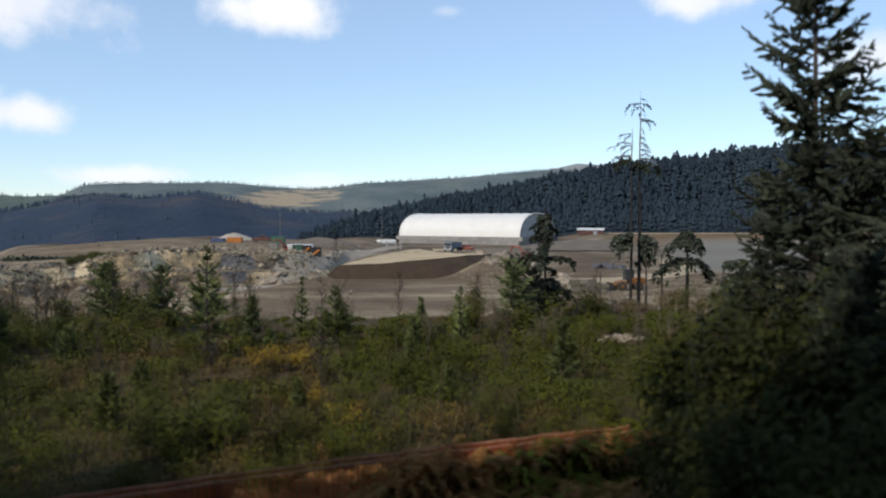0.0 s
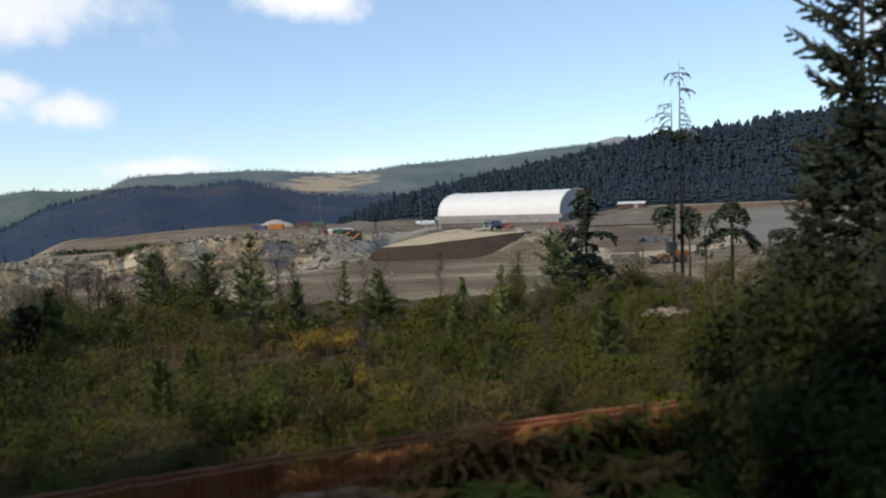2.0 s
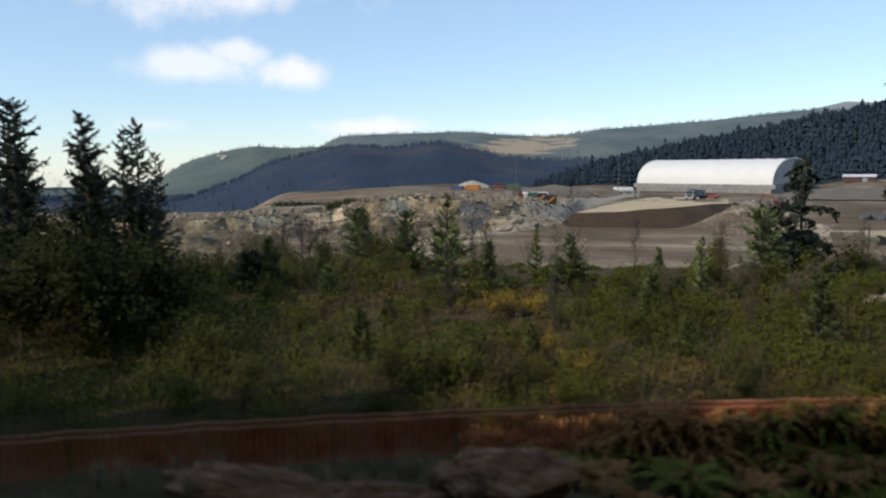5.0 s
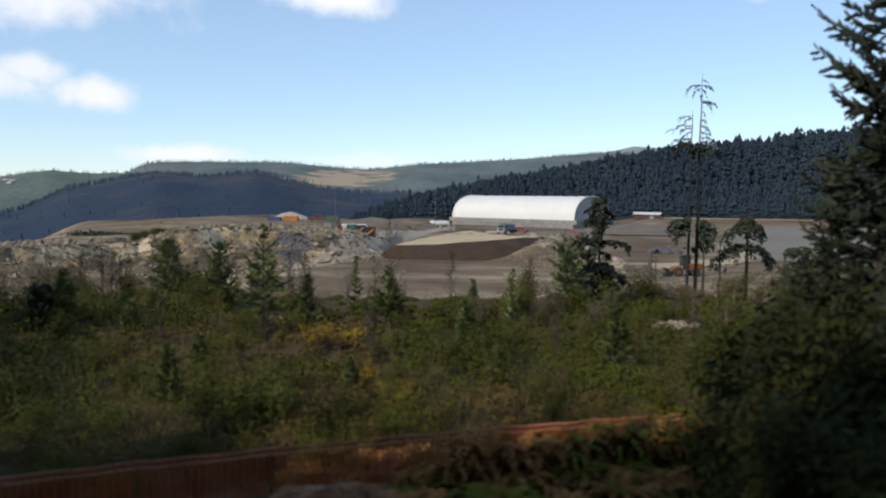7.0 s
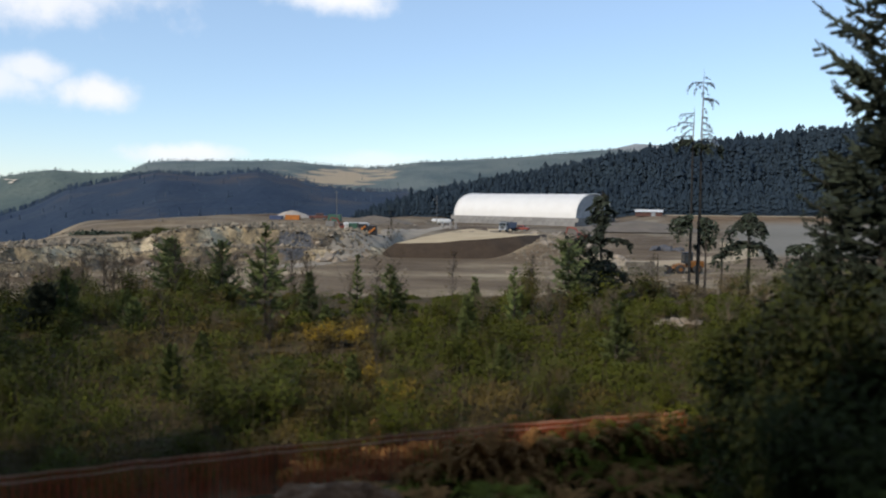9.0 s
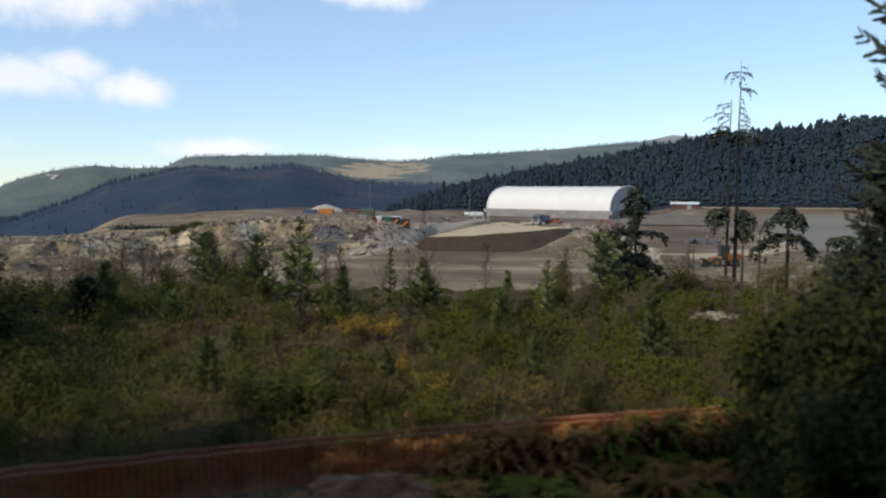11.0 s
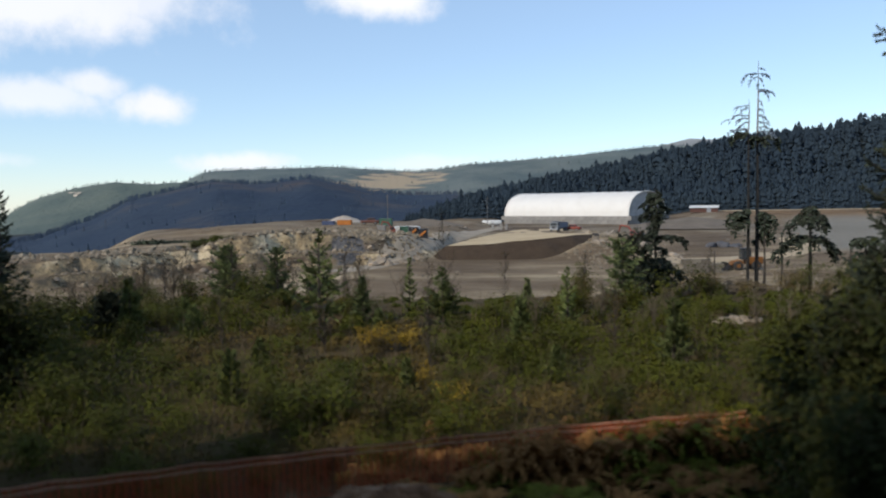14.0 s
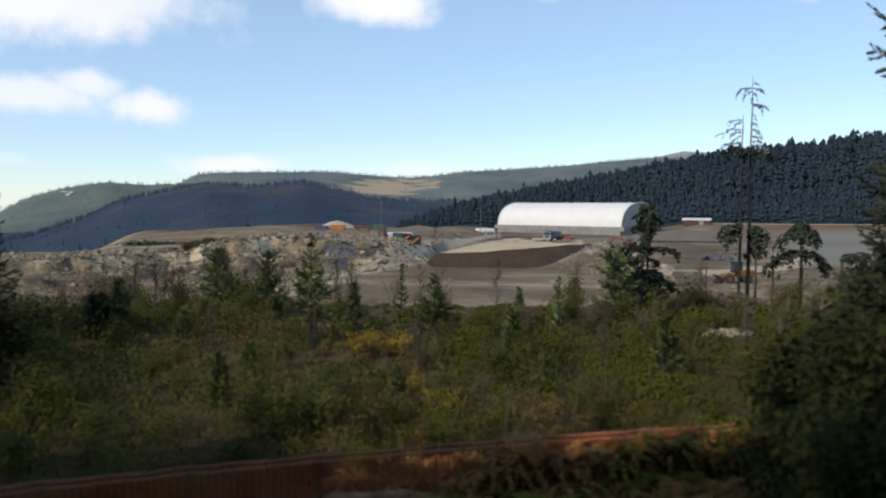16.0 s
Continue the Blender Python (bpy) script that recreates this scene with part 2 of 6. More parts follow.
def height(x, y):
    """The ground: embankment, scrub flat, quarry pit, rock shelf, yard and the wooded hill behind it."""
    x, y = np.asarray(x, float), np.asarray(y, float)
    s = y - 0.43 * x
    z = 0.1 + 4.5 * (1 - smooth(s, -1, 12.5))
    z = z + 0.9 * np.exp(-((x + 3.4) / 2.6) ** 2 - ((y - 13.6) / 1.5) ** 2) + 0.5 * np.exp(-((x + 9) / 3.5) ** 2 - ((y - 12.6) / 1.3) ** 2)
    z = z + 0.25 * value_noise(x, y, 6, 3) * smooth(s, 6, 14)
    z = z - 2.2 * smooth(-x, 20, 45) * smooth(y, 30, 50)
    floor = -4.8 + 0.25 * value_noise(x, y, 14, 5)
    z = z + (floor - z) * smooth(y, 50 + 0.10 * x, 86)
    # the yard behind the fill, climbing gently
    yard = -2.1 - 1.4 * smooth(y, 255, 305) + 4.0 * smooth(x, 40, 70) * smooth(y, 290, 335)
    k = smooth(y, 165 + 25 * smooth(x, 12, 30), 215 + 80 * smooth(x, 12, 30)) * smooth(x, -40, -26)
    z = z + (yard - z) * k
    k = smooth(y, 128, 185) * smooth(x, -32, -28) * (1 - smooth(x, -26, -22))
    z = np.maximum(z, -4.8 + 2.8 * k)
    # the talus bank beside the fill
    k = smooth(x, -3, 9) * (1 - smooth(x, 15, 27)) * smooth(y, 132, 166) * (1 - smooth(y, 200, 230))
    z = z + (-1.5 + 0.7 * value_noise(x, y, 5, 15) - z) * k
    # rock shelf and its broken face
    ragged = 5.0 * value_noise(x, y, 11, 11) + 2.4 * value_noise(x, y, 3, 12)
    shelf = np.interp(x, [-110, -75, -63, -57, -50, -37, -27], [-1.6, -0.9, -1.0, 1.2, 1.7, 0.5, -1.0])
    shelf = shelf + (np.interp(x, [-125, -105, -90, -75, -60, -45, -30], [-1.8, -0.4, 0.9, 1.3, 0.7, -0.2, -1.1]) - shelf) * smooth(y, 150, 220) + 0.5 * value_noise(x, y, 12, 13)
    edge = y + ragged - cliff_line(x)
    face = (0.45 * smooth(edge, -4.5, -2.5) + 0.55 * smooth(edge, 0.5, 2.8)) * (1 - smooth(x + 0.6 * ragged, -30, -22))
    z = z + (shelf - z) * face
    z = z + 0.9 * face * (smooth(value_noise(x * 0.35, y, 16, 17, 2), -0.1, 0.15) - 0.5) * smooth(y, 140, 160)
    # a dark hollow on the shelf, and the shelf's far edge
    z = z - 2.0 * np.exp(-((x + 82) / 13) ** 2 - ((y - 165) / 9) ** 2)
    z = z - 45 * smooth(y, 262, 460) * (1 - smooth(x, -90, -30)) - 45 * smooth(-x / np.maximum(y, 40), 0.55, 0.85) * smooth(y, 120, 260)
    # the wooded hill
    crest = np.interp(x, [-160, -75, 0, 110, 210, 600, 2500], [-40, -1, 15, 36.5, 49, 76, 112])
    k = smooth(y, 365, 520)
    z = z + (crest - z) * k
    z = z - 60 * smooth(y, 700, 1500)
    # Unseen rise behind the line; it lifts the added shade trees.
    z = z + 8 * smooth(-y, 8, 36) + 30 * smooth(-y, 30, 300)
    return z


def ground_at(x, y):
    return float(height(x, y))


def steps(*spans):
    out = []
    for a, b, n in spans:
        out += list(np.linspace(a, b, n, endpoint=False))
    return np.array(out + [spans[-1][1]])


def sheet(xs, ys, zfun):
    gx, gy = np.meshgrid(xs, ys)
    gz = zfun(gx, gy)
    verts = np.stack([gx, gy, gz], -1).reshape(-1, 3)
    w = len(xs)
    i, j = np.meshgrid(np.arange(w - 1), np.arange(len(ys) - 1))
    a = (j * w + i).ravel()
    return verts, np.stack([a, a + 1, a + w + 1, a + w], 1)


def mesh_of(name, verts, faces, mats=(), smooth_faces=False, ids=None):
    me = bpy.data.meshes.new(name)
    me.from_pydata([tuple(v) for v in verts], [], [tuple(int(q) for q in f) for f in faces])
    for m in mats:
        me.materials.append(m)
    if ids is not None:
        me.polygons.foreach_set("material_index", np.asarray(ids, dtype=np.int32))
    if smooth_faces:
        me.polygons.foreach_set("use_smooth", np.ones(len(me.polygons), dtype=bool))
    me.update()
    return me


class Build:
    """Collects vertices and faces of one mesh."""

    def __init__(self):
        self.v, self.f, self.m = [], [], []

    def add(self, verts, faces, mat=0):
        n = len(self.v)
        self.v += [tuple(p) for p in verts]
        self.f += [tuple(n + i for i in f) for f in faces]
        self.m += [mat] * len(faces)

    def box(self, c, size, rot=None, mat=0, taper=1.0, bevel=0.0):
        sx, sy, sz = (d / 2 for d in size)
        pts = []
        if bevel:
            for z, ins in ((-sz, bevel), (-sz + bevel, 0), (sz - bevel, 0), (sz, bevel)):
                k = taper if z > 0 else 1.0
                ax, ay, b = (sx - ins) * k, (sy - ins) * k, bevel
                pts += [(-ax + b, -ay, z), (ax - b, -ay, z), (ax, -ay + b, z), (ax, ay - b, z), (ax - b, ay, z), (-ax + b, ay, z), (-ax, ay - b, z), (-ax, -ay + b, z)]
            faces = [tuple(range(7, -1, -1)), tuple(range(24, 32))]
            for r in range(3):
                for i in range(8):
                    faces.append((r * 8 + i, r * 8 + (i + 1) % 8, r * 8 + 8 + (i + 1) % 8, r * 8 + 8 + i))
        else:
            for z, k in ((-sz, 1.0), (sz, taper)):
                pts += [(-sx * k, -sy * k, z), (sx * k, -sy * k, z), (sx * k, sy * k, z), (-sx * k, sy * k, z)]
            faces = [(3, 2, 1, 0), (4, 5, 6, 7), (0, 1, 5, 4), (1, 2, 6, 5), (2, 3, 7, 6), (3, 0, 4, 7)]
        m = Matrix.Translation(c) @ (rot if rot is not None else Matrix.Identity(4))
        self.add([m @ Vector(p) for p in pts], faces, mat)

    def tube(self, path, radii, sides=6, mat=0, cap=True):
        rings = []
        n0 = len(self.v)
        pts = [Vector(p) for p in path]
        for i, p in enumerate(pts):
            d = (pts[min(i + 1, len(pts) - 1)] - pts[max(i - 1, 0)]).normalized()
            a = d.cross(Vector((0.31, 0.2, 0.93)))
            if a.length < 0.05:
                a = d.cross(Vector((1, 0, 0)))
            a.normalize()
            b = d.cross(a)
            r = radii[i] if hasattr(radii, "__len__") else radii
            for k in range(sides):
                t = 2 * math.pi * k / sides
                self.v.append(tuple(p + (a * math.cos(t) + b * math.sin(t)) * r))
        for i in range(len(pts) - 1):
            for k in range(sides):
                q = n0 + i * sides
                self.f.append((q + k, q + (k + 1) % sides, q + sides + (k + 1) % sides, q + sides + k))
                self.m.append(mat)
        if cap:
            self.f.append(tuple(n0 + sides - 1 - k for k in range(sides)))
            self.f.append(tuple(n0 + (len(pts) - 1) * sides + k for k in range(sides)))
            self.m += [mat, mat]

    def disc_wheel(self, c, r, w, axis, mat=0, sides=16):
        a = Vector(axis).normalized()
        p = Vector(c)
        self.tube([p - a * w / 2, p - a * w * 0.38, p + a * w * 0.38, p + a * w / 2], [r * 0.86, r, r, r * 0.86], sides, mat)

    def mesh(self, name, mats, smooth_faces=False):
        return mesh_of(name, self.v, self.f, mats, smooth_faces, self.m)


def thing(name, label, category, m=None, group="", kind="", data=None):
    ob = new(name, data)
    if m is not None:
        ob.matrix_world = m
    return tagged(ob, label, category, group, kind)


def part(name, b, material_, parent, label="", smooth_faces=False):
    """One mesh under a thing or a part; b is a Build, in the parent's own space."""
    mats = material_ if isinstance(material_, (list, tuple)) else [material_]
    ob = new(name, b.mesh(name, mats, smooth_faces) if isinstance(b, Build) else b)
    ob.parent = parent
    if label:
        tagged(ob, label)
    return ob


def ground_material():
    """Earth: dark soil and grass near, pale gravel in the quarry, rock on steep faces."""
    m = bpy.data.materials.new("earth")
    m.use_nodes = True
    nt = m.node_tree
    b = nt.nodes["Principled BSDF"]
    b.inputs["Roughness"].default_value = 0.95
    b.inputs["Specular IOR Level"].default_value = 0.2
    tc = nt.nodes.new("ShaderNodeTexCoord")

    def noise_of(scale, detail=6, stretch=None):
        n = nt.nodes.new("ShaderNodeTexNoise")
        n.inputs["Scale"].default_value, n.inputs["Detail"].default_value, n.inputs["Roughness"].default_value = scale, detail, 0.65
        src = tc.outputs["Object"]
        if stretch:
            mp = nt.nodes.new("ShaderNodeMapping")
            mp.inputs["Scale"].default_value = stretch
            nt.links.new(src, mp.inputs[0])
            src = mp.outputs[0]
        nt.links.new(src, n.inputs["Vector"])
        return n.outputs[0]

    def ramp_of(src, stops):
        r = nt.nodes.new("ShaderNodeValToRGB")
        while len(r.color_ramp.elements) < len(stops):
            r.color_ramp.elements.new(0.5)
        for el, (p, c) in zip(r.color_ramp.elements, stops):
            el.position, el.color = p, (*c, 1)
        nt.links.new(src, r.inputs[0])
        return r.outputs[0]

    def mixed(fac, a, c):
        n = nt.nodes.new("ShaderNodeMix")
        n.data_type = "RGBA"
        nt.links.new(fac, n.inputs[0])
        nt.links.new(a, n.inputs[6])
        nt.links.new(c, n.inputs[7])
        return n.outputs[2]

    def ranged(src, lo, hi):
        n = nt.nodes.new("ShaderNodeMapRange")
        n.interpolation_type = "SMOOTHSTEP"
        nt.links.new(src, n.inputs[0])
        n.inputs[1].default_value, n.inputs[2].default_value = lo, hi
        return n.outputs[0]

    soil = ramp_of(noise_of(0.35), [(0.3, (0.035, 0.026, 0.008)), (0.55, (0.07, 0.048, 0.018)), (0.8, (0.12, 0.083, 0.038))])
    gravel = ramp_of(noise_of(0.05, 9, (0.8, 1.6, 1)), [(0.36, (0.100, 0.070, 0.042)), (0.5, (0.158, 0.116, 0.074)), (0.64, (0.31, 0.25, 0.16))])
    yard = ramp_of(noise_of(0.035, 9), [(0.38, (0.068, 0.046, 0.028)), (0.48, (0.128, 0.094, 0.061)), (0.56, (0.165, 0.133, 0.094)), (0.66, (0.23, 0.20, 0.15))])
    rock = ramp_of(noise_of(0.13, 10), [(0.36, (0.075, 0.066, 0.050)), (0.44, (0.16, 0.128, 0.084)), (0.52, (0.36, 0.275, 0.16)), (0.64, (0.60, 0.50, 0.34))])
    joint = nt.nodes.new("ShaderNodeTexVoronoi")
    joint.feature = "DISTANCE_TO_EDGE"
    joint.inputs["Scale"].default_value = 0.55
    wob = nt.nodes.new("ShaderNodeMix")
    wob.data_type = "VECTOR"
    wob.inputs[0].default_value = 0.12
    jn = nt.nodes.new("ShaderNodeTexNoise")
    jn.inputs["Scale"].default_value = 0.8
    nt.links.new(tc.outputs["Object"], jn.inputs["Vector"])
    nt.links.new(tc.outputs["Object"], wob.inputs[4])
    sc = nt.nodes.new("ShaderNodeVectorMath")
    sc.operation = "SCALE"
    sc.inputs[3].default_value = 12.0
    nt.links.new(jn.outputs["Color"], sc.inputs[0])
    nt.links.new(sc.outputs[0], wob.inputs[5])
    nt.links.new(wob.outputs[1], joint.inputs["Vector"])
    sep_ = nt.nodes.new("ShaderNodeSeparateXYZ")
    nt.links.new(tc.outputs["Object"], sep_.inputs[0])
    far = ranged(sep_.outputs[1], 56, 74)
    back_ = ranged(sep_.outputs[1], 165, 230)
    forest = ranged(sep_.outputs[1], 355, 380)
    geo = nt.nodes.new("ShaderNodeNewGeometry")
    sep2 = nt.nodes.new("ShaderNodeSeparateXYZ")
    nt.links.new(geo.outputs["Normal"], sep2.inputs[0])
    flat = ranged(sep2.outputs[2], 0.78, 0.97)
    pit = mixed(back_, gravel, yard)
    rock = mixed(ranged(joint.outputs[0], -0.02, 0.035), ramp_of(noise_of(3), [(0.0, (0.10, 0.085, 0.065)), (1.0, (0.17, 0.14, 0.11))]), rock)
    rock = mixed(ranged(noise_of(0.12, 6, (0.3, 0.3, 2.6)), 0.52, 0.60), rock, ramp_of(noise_of(0.6, 6), [(0.35, (0.085, 0.062, 0.043)), (0.65, (0.19, 0.145, 0.10))]))
    # a seam of blue-grey stone in the face
    mp = nt.nodes.new("ShaderNodeMapping")
    mp.vector_type = "TEXTURE"
    mp.inputs["Location"].default_value, mp.inputs["Scale"].default_value = (-38.5, 141, -1.8), (3.6, 9.0, 3.4)
    nt.links.new(tc.outputs["Object"], mp.inputs[0])
    ln = nt.nodes.new("ShaderNodeVectorMath")
    ln.operation = "LENGTH"
    nt.links.new(mp.outputs[0], ln.inputs[0])

    def summed(op, a, c, k=None):
        n = nt.nodes.new("ShaderNodeMath")
        n.operation = op
        for q, v in enumerate((a, c, k)):
            if isinstance(v, (int, float)):
                n.inputs[q].default_value = v
            elif v is not None:
                nt.links.new(v, n.inputs[q])
        return n.outputs[0]

    seam = ranged(summed("MULTIPLY_ADD", noise_of(0.5, 5), -1.6, ln.outputs["Value"]), 0.25, -0.05)
    rock = mixed(seam, rock, ramp_of(noise_of(0.9, 8), [(0.4, (0.045, 0.047, 0.052)), (0.55, (0.10, 0.10, 0.105)), (0.7, (0.2, 0.19, 0.18))]))
    # the flat grey pad and the brown bank before the woods
    across = summed("MULTIPLY_ADD", sep_.outputs[1], -0.30, sep_.outputs[0])
    pad = summed("MULTIPLY", ranged(summed("MULTIPLY_ADD", noise_of(0.05, 5), 14.0, across), 4, 12), ranged(sep_.outputs[1], 160, 185))
    pit = mixed(pad, pit, ramp_of(noise_of(0.02, 6), [(0.3, (0.150, 0.138, 0.115)), (0.7, (0.205, 0.19, 0.160))]))
    bank = summed("MULTIPLY", ranged(sep_.outputs[1], 305, 325), ranged(sep_.outputs[0], 60, 90))
    pit = mixed(bank, pit, ramp_of(noise_of(0.08, 6), [(0.3, (0.10, 0.062, 0.034)), (0.7, (0.19, 0.125, 0.07))]))
    pit = mixed(flat, rock, pit)
    colour = mixed(far, soil, pit)
    # soil darkened to near black beyond the yard, where the woods stand
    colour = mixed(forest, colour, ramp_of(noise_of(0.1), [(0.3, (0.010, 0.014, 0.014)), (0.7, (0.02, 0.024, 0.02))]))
    nt.links.new(colour, b.inputs["Base Color"])
    bp = nt.nodes.new("ShaderNodeBump")
    bp.inputs["Strength"].default_value, bp.inputs["Distance"].default_value = 0.9, 0.5
    nt.links.new(noise_of(1.3, 8), bp.inputs["Height"])
    nt.links.new(bp.outputs[0], b.inputs["Normal"])
    return m


EARTH = ground_material()
gx = steps((-4500, -700, 14), (-700, -170, 24), (-170, -95, 40), (-95, 60, 190), (60, 170, 50), (170, 700, 24), (700, 4500, 14))
gy = steps((-4500, -300, 12), (-300, -20, 12), (-20, 60, 90), (60, 95, 40), (95, 175, 140), (175, 380, 90), (380, 760, 40), (760, 4600, 24))
gv, gf = sheet(gx, gy, height)
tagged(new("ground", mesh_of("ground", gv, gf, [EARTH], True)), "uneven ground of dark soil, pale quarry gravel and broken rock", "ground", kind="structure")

# distant hills: bearing and skyline height in degrees at their crest's distance
def hill(name, label, bearings, skyline, foot, crest_r, back_r, mat, seed, rough):
    az = np.radians(np.linspace(bearings[0], bearings[-1], 150))
    v = np.linspace(0, 1, 28)
    gaz, gvv = np.meshgrid(az, v)
    r = np.where(gvv < 0.75, foot + (crest_r - foot) * gvv / 0.75, crest_r + (back_r - crest_r) * (gvv - 0.75) / 0.25)
    top = EYE + crest_r * np.tan(np.radians(np.interp(np.degrees(gaz), bearings, skyline)))
    low = -40.0
    rise = np.where(gvv < 0.75, smooth(gvv, -0.1, 0.8) , 1 - 0.5 * smooth(gvv, 0.75, 1.0))
    x, y = r * np.sin(gaz), r * np.cos(gaz)
    z = low + (top - low) * rise
    z = z + rough * value_noise(x, y, crest_r * 0.09, seed, 5) * (0.25 + 0.75 * np.sin(np.pi * np.clip(gvv, 0, 1)) * (gvv < 0.7))
    verts = np.stack([x, y, z], -1).reshape(-1, 3)
    w = len(az)
    i, j = np.meshgrid(np.arange(w - 1), np.arange(len(v) - 1))
    a = (j * w + i).ravel()
    ob = new(name, mesh_of(name, verts, np.stack([a, a + 1, a + w + 1, a + w], 1), [mat], True))
    tagged(ob, label, "hill", kind="structure")
    return x, y, z


# Slope colours carry haze; one hill's cloud shade and sun are two colours.
HILL_DARK = material("shade_toned_slope", [(0.3, (0.018, 0.031, 0.056)), (0.52, (0.027, 0.040, 0.062)), (0.66, (0.064, 0.057, 0.060))], 0.006, 0.95, bump=1.0, bump_scale=0.09, spec=0.1, relief=4.0)
HILL_GREEN = material("haze_green_slope", [(0.3, (0.07, 0.095, 0.09)), (0.7, (0.115, 0.135, 0.115))], 0.006, 0.95, bump=1.0, bump_scale=0.06, spec=0.1, relief=6.0)
HILL_GREY = material("grey_rock_slope", [(0.3, (0.15, 0.16, 0.17)), (0.7, (0.26, 0.27, 0.27))], 0.006, 0.95, bump=0.5, bump_scale=0.05)


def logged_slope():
    """Woods in haze-blued colours, with a dry tan clearing of its own ragged shape."""
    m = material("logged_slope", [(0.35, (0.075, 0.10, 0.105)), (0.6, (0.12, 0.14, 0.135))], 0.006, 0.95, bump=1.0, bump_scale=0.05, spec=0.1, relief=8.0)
    nt = m.node_tree
    b = nt.nodes["Principled BSDF"]
    old = b.inputs["Base Color"].links[0].from_socket
    tc = nt.nodes.new("ShaderNodeTexCoord")
    mp = nt.nodes.new("ShaderNodeMapping")
    mp.vector_type = "TEXTURE"
    mp.inputs["Location"].default_value, mp.inputs["Scale"].default_value = (-520, 2450, 0), (150, 380, 400)
    nt.links.new(tc.outputs["Object"], mp.inputs[0])
    ln = nt.nodes.new("ShaderNodeVectorMath")
    ln.operation = "LENGTH"
    nt.links.new(mp.outputs[0], ln.inputs[0])
    no = nt.nodes.new("ShaderNodeTexNoise")
    no.inputs["Scale"].default_value, no.inputs["Detail"].default_value = 0.012, 8
    nt.links.new(tc.outputs["Object"], no.inputs["Vector"])
    ad = nt.nodes.new("ShaderNodeMath")
    ad.operation = "MULTIPLY_ADD"
    nt.links.new(no.outputs[0], ad.inputs[0])
    ad.inputs[1].default_value = -3.4
    nt.links.new(ln.outputs["Value"], ad.inputs[2])
    rg = nt.nodes.new("ShaderNodeMapRange")
    nt.links.new(ad.outputs[0], rg.inputs[0])
    rg.inputs[1].default_value, rg.inputs[2].default_value, rg.inputs[3].default_value, rg.inputs[4].default_value = -1.15, -0.6, 1.0, 0.0
    mx = nt.nodes.new("ShaderNodeMix")
    mx.data_type = "RGBA"
    nt.links.new(rg.outputs[0], mx.inputs[0])
    nt.links.new(old, mx.inputs[6])
    mx.inputs[7].default_value = (0.31, 0.25, 0.175, 1)
    nt.links.new(mx.outputs[2], b.inputs["Base Color"])
    return m


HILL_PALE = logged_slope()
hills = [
    (hill("dark_hill", "forested hill, cloud shade put into its dark colour", [-75, -50, -40, -36.4, -34.7, -32.9, -30.7, -28, -25, -22, -20, -18, -15.5, -13.9, -10.5, -7, -4.3, 0], [0.5, -1.5, -2.7, -2.1, -1.4, -0.8, 0.45, 1.05, 1.75, 1.55, 1.75, 1.95, 1.35, 0.9, 0.6, 0.55, 0.3, -0.5], 500, 1250, 1500, HILL_DARK, 21, 8), MID_TREE, 3800, 8),
    (hill("green_hill", "green hill with a pale track, toned as sunlit", [-75, -55, -44, -39, -37.2, -36.2, -34.2, -31.7, -29.2, -27.5, -24, -18], [0, -2, -1.8, -1.0, 0.2, 0.7, 1.3, 1.75, 1.6, 1.7, 1.5, 0.3], 1500, 2200, 2500, HILL_GREEN, 22, 6), PALE_TREE, 1600, 8),
    (hill("far_ridge", "far ridge paled by haze colour, wooded and partly logged", [-70, -45, -35, -30, -27.5, -26.2, -25.3, -22, -18, -16, -12.5, -9.6, -7.5, -5.7, -1.9, 1.5, 4, 7.6, 20, 60], [-2, -2, -1.2, 0.2, 1.3, 2.15, 2.5, 2.64, 2.74, 2.76, 2.47, 2.32, 2.58, 2.84, 3.07, 3.26, 3.48, 3.8, 3.6, 3.0], 1700, 3000, 3300, HILL_PALE, 23, 9), PALE_TREE, 4200, 11),
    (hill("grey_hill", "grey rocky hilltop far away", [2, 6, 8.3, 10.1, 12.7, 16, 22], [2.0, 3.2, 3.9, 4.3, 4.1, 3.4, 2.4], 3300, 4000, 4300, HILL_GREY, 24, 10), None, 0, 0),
]


def far_conifer(b, x, y, z, h, r, tiers=3, sides=6):
    """A conifer of drooping blades in whorls, narrowing to a spike."""
    for k in range(tiers):
        f = (k + random.uniform(0, 0.5)) / tiers
        z0, rr, t0 = z + h * (0.06 + 0.86 * f), r * (1 - 0.86 * f), random.random() * 6.28
        for i in range(sides):
            t, q = t0 + 6.2832 * i / sides + random.uniform(-0.25, 0.25), rr * random.uniform(0.6, 1.2)
            c, s_ = math.cos(t), math.sin(t)
            w = 2.2 * q / sides + 0.04 * r
            top, mid, low = z0 + h * 0.9 / tiers, z0 + h * random.uniform(0.0, 0.06), z0 - h * random.uniform(0.02, 0.07)
            b.add([(x, y, top), (x + 0.6 * q * c + w * s_, y + 0.6 * q * s_ - w * c, mid), (x + q * c, y + q * s_, low), (x + 0.6 * q * c - w * s_, y + 0.6 * q * s_ + w * c, mid)], [(0, 1, 2, 3)])
    b.add([(x - 0.05 * r, y, z + 0.88 * h), (x + 0.05 * r, y + 0.05 * r, z + 0.88 * h), (x, y, z + h), (x, y - 0.05 * r, z + 0.88 * h)], [(0, 1, 2), (1, 3, 2), (3, 0, 2)])


